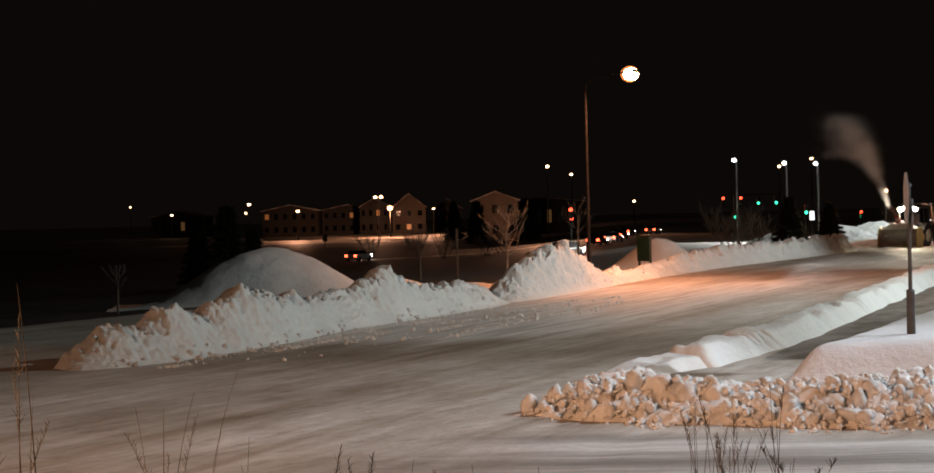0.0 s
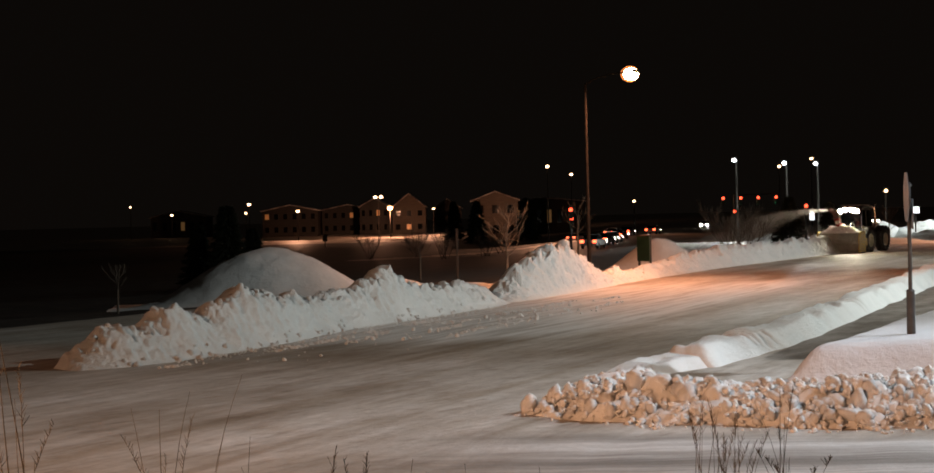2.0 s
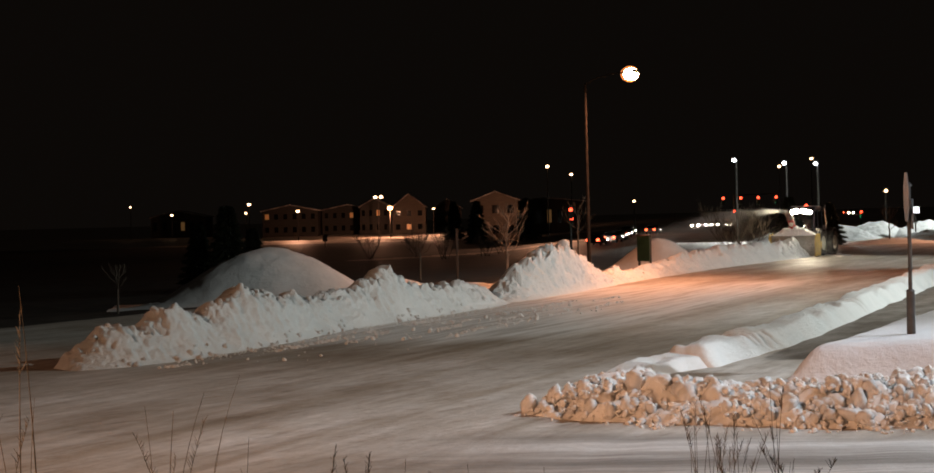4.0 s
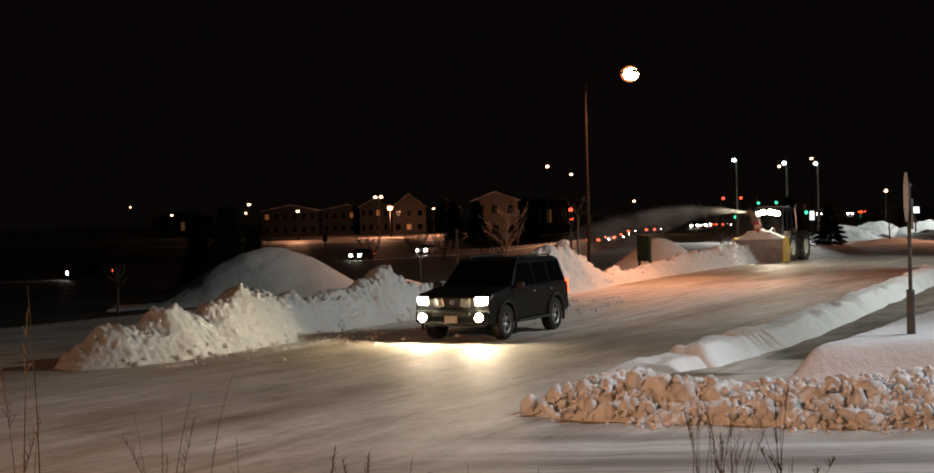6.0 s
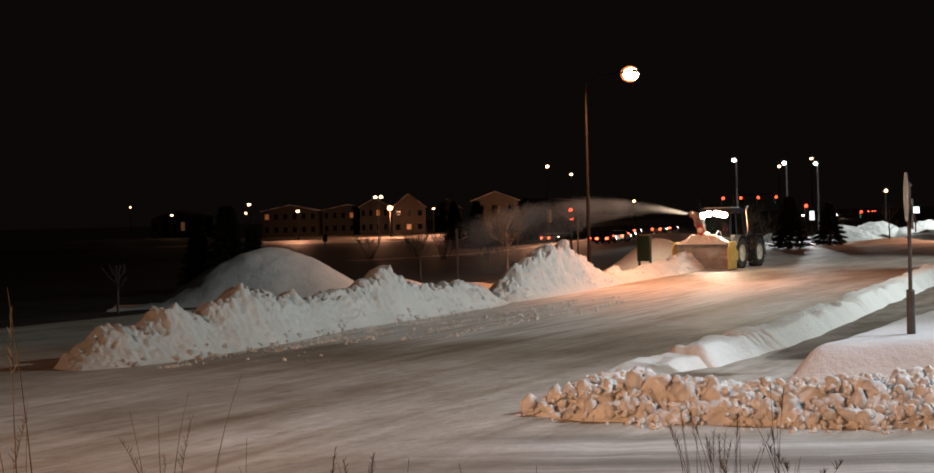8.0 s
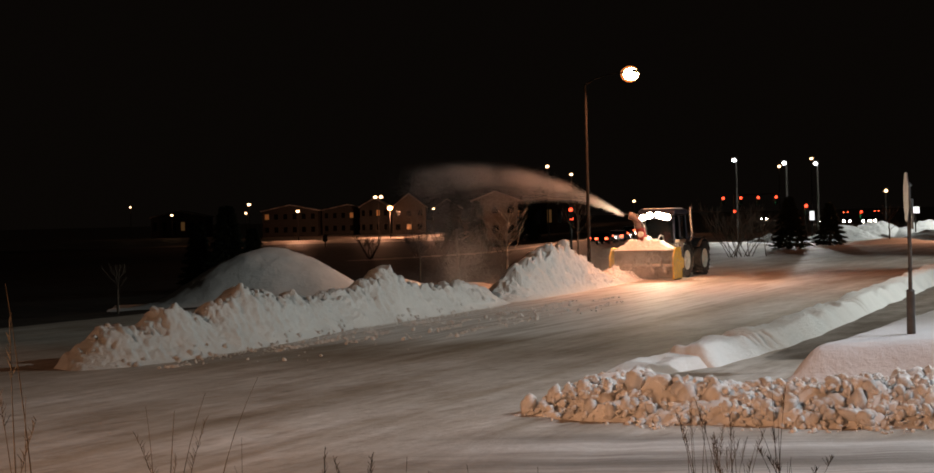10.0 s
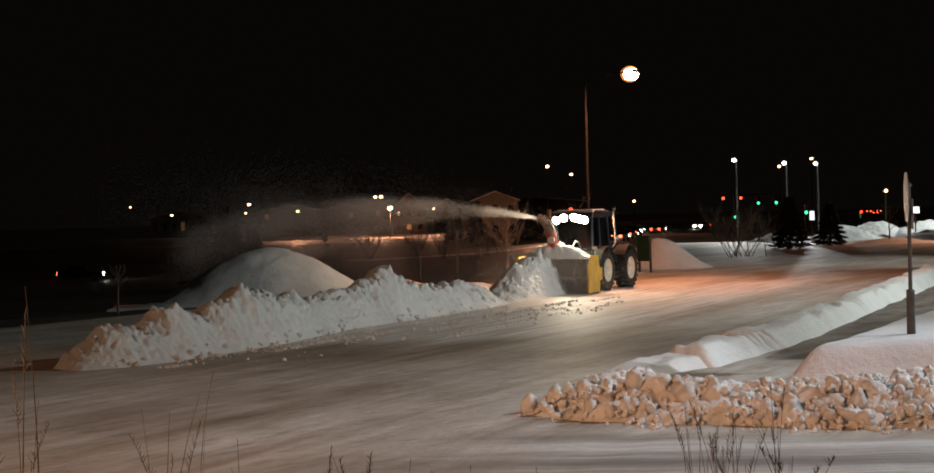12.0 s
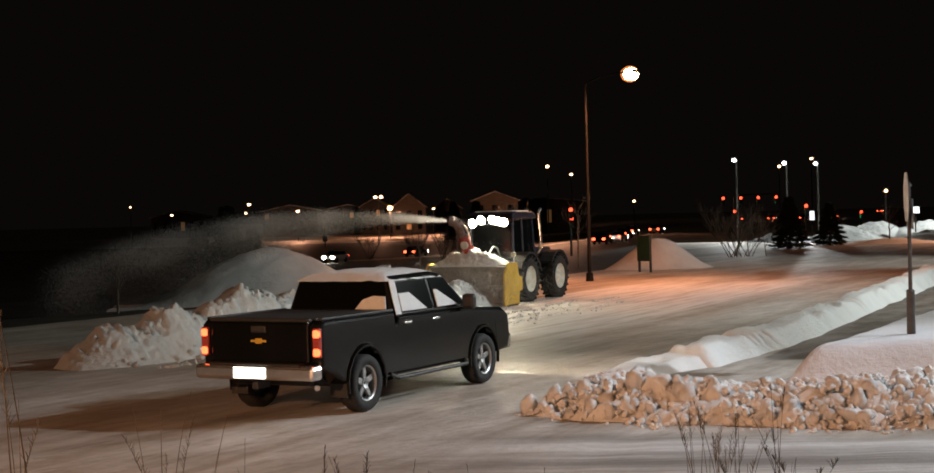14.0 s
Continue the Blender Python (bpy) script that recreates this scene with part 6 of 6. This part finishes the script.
def motions():
    walk(tractor, [drive(t, *tractor_base(t, x, y).xy, *tractor_way(t).xy) for t, x, y in TRACTOR])
    # blower front eats the bank
    for a, ob in LOOSE:
        p = foot(a + 0.5)
        far = (Vector(p) - Vector((0, 0, 0))).dot(ALONG)
        ts = [t for t, _, _ in TRACTOR]
        at = [(tractor_base(t, x, y) + tractor_way(t) * 0.9).dot(ALONG) for t, x, y in TRACTOR]
        gone = float(np.interp(-far, [-v for v in at], ts, left=-1, right=99))
        if gone < 0:
            walk(ob, [(0.0, pose(0, 0, -2.6)), (14.0, pose(0, 0, -2.6))])
        elif gone < 14.0:
            rows = [(0.0, pose(0, 0, 0))] if gone > 0.15 else []
            rows += [(max(0.0, gone - 0.1), pose(0, 0, 0)), (min(gone + 0.1, 13.9), pose(0, 0, -2.6)), (14.0, pose(0, 0, -2.6))]
            walk(ob, rows)
    # the vehicle that drives down the lane
    walk(suv, [drive(0.0, 60, 103, -1, 0.0), drive(5.3, 60, 103, -1, 0.0), drive(5.6, 37.5, 93, -1, -0.5), drive(5.7, 25.6, 84, -0.6, -0.8), drive(5.8, 13.5, 59, -0.5, -0.87), drive(5.9, 6.6, 44.5, -0.48, -0.88),
               drive(6.0, 0.62, 34.3, -0.43, -0.90), drive(6.1, -2.4, 28.9, -0.47, -0.88), drive(6.2, -7.1, 25.9, -0.62, -0.78), drive(6.3, -11.5, 19.5, -0.7, -0.7), drive(6.5, -30, 8, -0.9, -0.4), drive(14.0, -60, -10, -0.9, -0.4)])
    walk(pickup, [drive(0.0, -70, 10, 1, 0.05), drive(13.0, -42, 12, 1, 0.1), drive(13.6, -21, 17, 1, 0.2), drive(13.9, -9.6, 20.6, 0.93, 0.37), drive(14.0, -1.5, 23.0, 0.463, 0.886)])
    # the chute's jet
    rows = []
    for k in range(57):
        t = k * 0.25
        dx, dy, up = (float(np.interp(t, [r[0] for r in JET], [r[i] for r in JET])) for i in (1, 2, 3))
        rows.append((t, Matrix.Translation(at_tractor(t, CHUTE_TOP)) @ pose(0, 0, 0, 0, 0, math.degrees(math.atan2(dy, dx))) @ pose(0, 0, 0, 0, -up, 0)))
    walk(jet, rows)
    walk(puff, [(t, Matrix.Translation(at_tractor(t, (0, 2.7, 0))) @ pose(0, 0, 0, 0, 0, heading(*tractor_way(t).xy))) for t in np.linspace(0, 14, 57)])
    # clouds that rise from the bank, drift past the lamp and settle
    walk(cloud, [(0.0, pose(0.5, 60, -11)), (9.7, pose(0.5, 60, -11)), (10.3, pose(3.4, 59, -0.6, 0, -48, 0)), (10.45, pose(5.0, 58.6, 2.0, 0, -86, 0)), (10.55, pose(5.0, 58.6, 2.0, 0, -92, 0)), (10.65, pose(2.6, 59.2, 0.6, 0, -50, 0)), (10.78, pose(0.2, 60, -0.3, 0, 8, 0)), (10.9, pose(-0.8, 60, -0.6, 0, 37, 0)), (11.05, pose(-0.5, 60, -0.4, 0, 39, 0)),
                 (11.25, pose(2.0, 61, -0.2, 0, 32, 0)), (11.5, pose(2.5, 62, -6.5, 0, 20, 0)), (11.8, pose(3.0, 62, -12, 0, 20, 0)), (14.0, pose(3.0, 62, -12, 0, 20, 0))])
    walk(drift, [(0.0, pose(4.0, 62, -9)), (9.8, pose(4.0, 62, -9)), (10.5, pose(4.6, 62, 1.0, 0, 8, 0)), (10.9, pose(6.5, 62, -4, 0, 12, 0)), (11.5, pose(5.2, 62, -0.5, 0, 10, 0)), (11.8, pose(6.0, 63, -3, 0, 10, 0)), (12.2, pose(6.8, 63, -8.5, 0, 10, 0)),
                 (12.8, pose(7.0, 63, -9, 0, 10, 0)), (14.0, pose(7.0, 63, -9, 0, 10, 0))])
    walk(haze, [(0.0, pose(0, 60, -7)), (9.9, pose(0, 60, -7)), (10.3, pose(0.8, 60, 1.6)), (10.55, pose(0.6, 60, 1.2)), (10.9, pose(-1.5, 60, 1.0)), (11.5, pose(-3.6, 60, 3.2, 0, 8, 0)), (12.1, pose(-5.5, 60, 1.2, 0, 8, 0)), (12.7, pose(-6, 60, -7)), (14.0, pose(-6, 60, -7))])
    # signals
    for ob, group, colour in SHUTTERS:
        rows, before = [(0.0, pose(0, 0.2 if lit(group, colour, 0.0) else 0, 0))], lit(group, colour, 0.0)
        for k in range(1, 281):
            t = k * 0.05
            now = lit(group, colour, t)
            if now != before:
                rows.append((t - 0.05, pose(0, 0.2 if before else 0, 0)))
                rows.append((t, pose(0, 0.2 if now else 0, 0)))
                before = now
        rows.append((14.0, pose(0, 0.2 if before else 0, 0)))
        rows = [r for i, r in enumerate(rows) if i == 0 or r[0] > rows[i - 1][0] + 0.01]
        walk(ob, rows)
    # grass in the wind
    for ob, seed in SWAY:
        rng = random.Random(seed)
        base = ob.matrix_basis.copy()
        walk(ob, [(k * 0.5, base @ pose(0, 0, 0, rng.gauss(0, 1.6), rng.gauss(0, 2.4), 0)) for k in range(29)])
    # queue at the lights, then cars passing
    queue = [(16.6, 190), (19.2, 196), (26.5, 246), (30.5, 244), (22.0, 215)]
    for car, (x, y) in zip(CARS[0:5], queue):
        walk(car, [drive(0.0, x, y, 0.35, 1, gz(x, y)), drive(5.7, x, y, 0.35, 1, gz(x, y)), drive(8.0, x + 1.5, y + 4, 0.35, 1, gz(x + 1.5, y + 4)), drive(14.0, x + 1.0, y + 3, 0.35, 1, gz(x + 1, y + 3))])
    for k, car in enumerate(CARS[5:9]):
        xx, yy = ((49.5, 309), (52.5, 312), (55.0, 310), (46.5, 300))[k]
        away = (150 + 12 * k, 330)
        walk(car, [drive(0.0, *away, -0.3, -1, gz(*away)), drive(1.5, *away, -0.3, -1, gz(*away)), drive(2.0 + 0.3 * k, xx, yy, -0.3, -1, gz(xx, yy)), drive(6.7, xx - 0.5, yy - 1, -0.3, -1, gz(xx, yy)),
                   drive(7.2, *away, -0.3, -1, gz(*away)), drive(9.6, *away, -0.3, -1, gz(*away)), drive(10.2, xx, yy, -0.3, -1, gz(xx, yy)), drive(11.8, xx, yy, -0.3, -1, gz(xx, yy)), drive(12.1, *away, -0.3, -1, gz(*away)), drive(14.0, *away, -0.3, -1, gz(*away))])
    passing = [(RIGHTWARD, [(0.0, 0), (1.3, 2), (1.5, 3.0), (1.7, 4), (2.3, 6.5), (4.0, 8), (14.0, 8.5)]),
               (LEFTWARD, [(0.0, 0), (5.5, 2), (5.9, 4.2), (6.0, 4.95), (6.1, 6.0), (6.3, 7.6), (14.0, 8)]),
               (LEFTWARD, [(0.0, 0), (5.5, 1), (5.9, 3.6), (6.0, 4.1), (6.1, 5.05), (6.5, 7.4), (14.0, 8)]),
               (LEFTWARD, [(0.0, 0), (5.2, 1), (5.8, 5), (6.0, 6.6), (6.1, 7.05), (6.3, 7.6), (14.0, 8)]),
               (RIGHTWARD, [(0.0, 0), (7.2, 1.2), (7.5, 2.05), (7.7, 3.2), (8.3, 6.5), (10.0, 8), (14.0, 8.5)]),
               (RIGHTWARD, [(0.0, 0), (7.2, 2.6), (7.5, 4.05), (7.8, 5.5), (8.3, 7), (14.0, 8.5)]),
               (LEFTWARD, [(0.0, 0), (13.2, 2), (13.8, 4.2), (14.0, 5.15)]),
               (RIGHTWARD, [(0.0, 0), (13.0, 0.6), (13.7, 2.6), (14.0, 3.75)]),
               (RIGHTWARD, [(0.0, 0), (12.2, 0.8), (12.5, 2.0), (12.8, 3.3), (13.4, 7), (14.0, 8.5)]),
               (RIGHTWARD, [(0.0, 0), (12.2, 1.8), (12.5, 2.75), (12.8, 4.3), (13.3, 7), (14.0, 8.5)]),
               (LEFTWARD, [(0.0, 0), (2.6, 1.0), (2.8, 4.0), (3.0, 4.6), (3.3, 6.5), (3.6, 7.6), (14.0, 8)]),
               (LEFTWARD, [(0.0, 0), (11.5, 1.0), (11.8, 4.0), (12.0, 5.8), (12.2, 7.2), (14.0, 8)]),
               (RIGHTWARD, [(0.0, 3.2), (0.5, 4.6), (1.0, 5.2), (2.0, 5.9), (5.0, 8), (14.0, 8.5)])]
    # more cars that stop at the red light and leave on green
    for k, car in enumerate(CARS[22:26]):
        x, y = ((18.0, 204), (21.0, 208), (24.0, 228), (28.5, 262))[k]
        back, gone = (10.5 - k, 150 - 12 * k), (70.0 + 8 * k, 380.0)
        stops = [(0.0, back), (1.3 + 0.15 * k, back), (2.1 + 0.15 * k, (x, y)), (5.6, (x, y)), (6.3 + 0.1 * k, gone), (6.6 + 0.1 * k, back), (7.2 + 0.1 * k, back), (7.7 + 0.1 * k, (x, y)), (11.9, (x, y)), (12.6 + 0.1 * k, gone), (14.0, gone)]
        walk(car, [drive(t, *p, 0.35, 1, gz(*p)) for t, p in stops])
    for car, (road, keys) in zip(CARS[9:], passing):
        pass_by(car, road, keys)


motions()
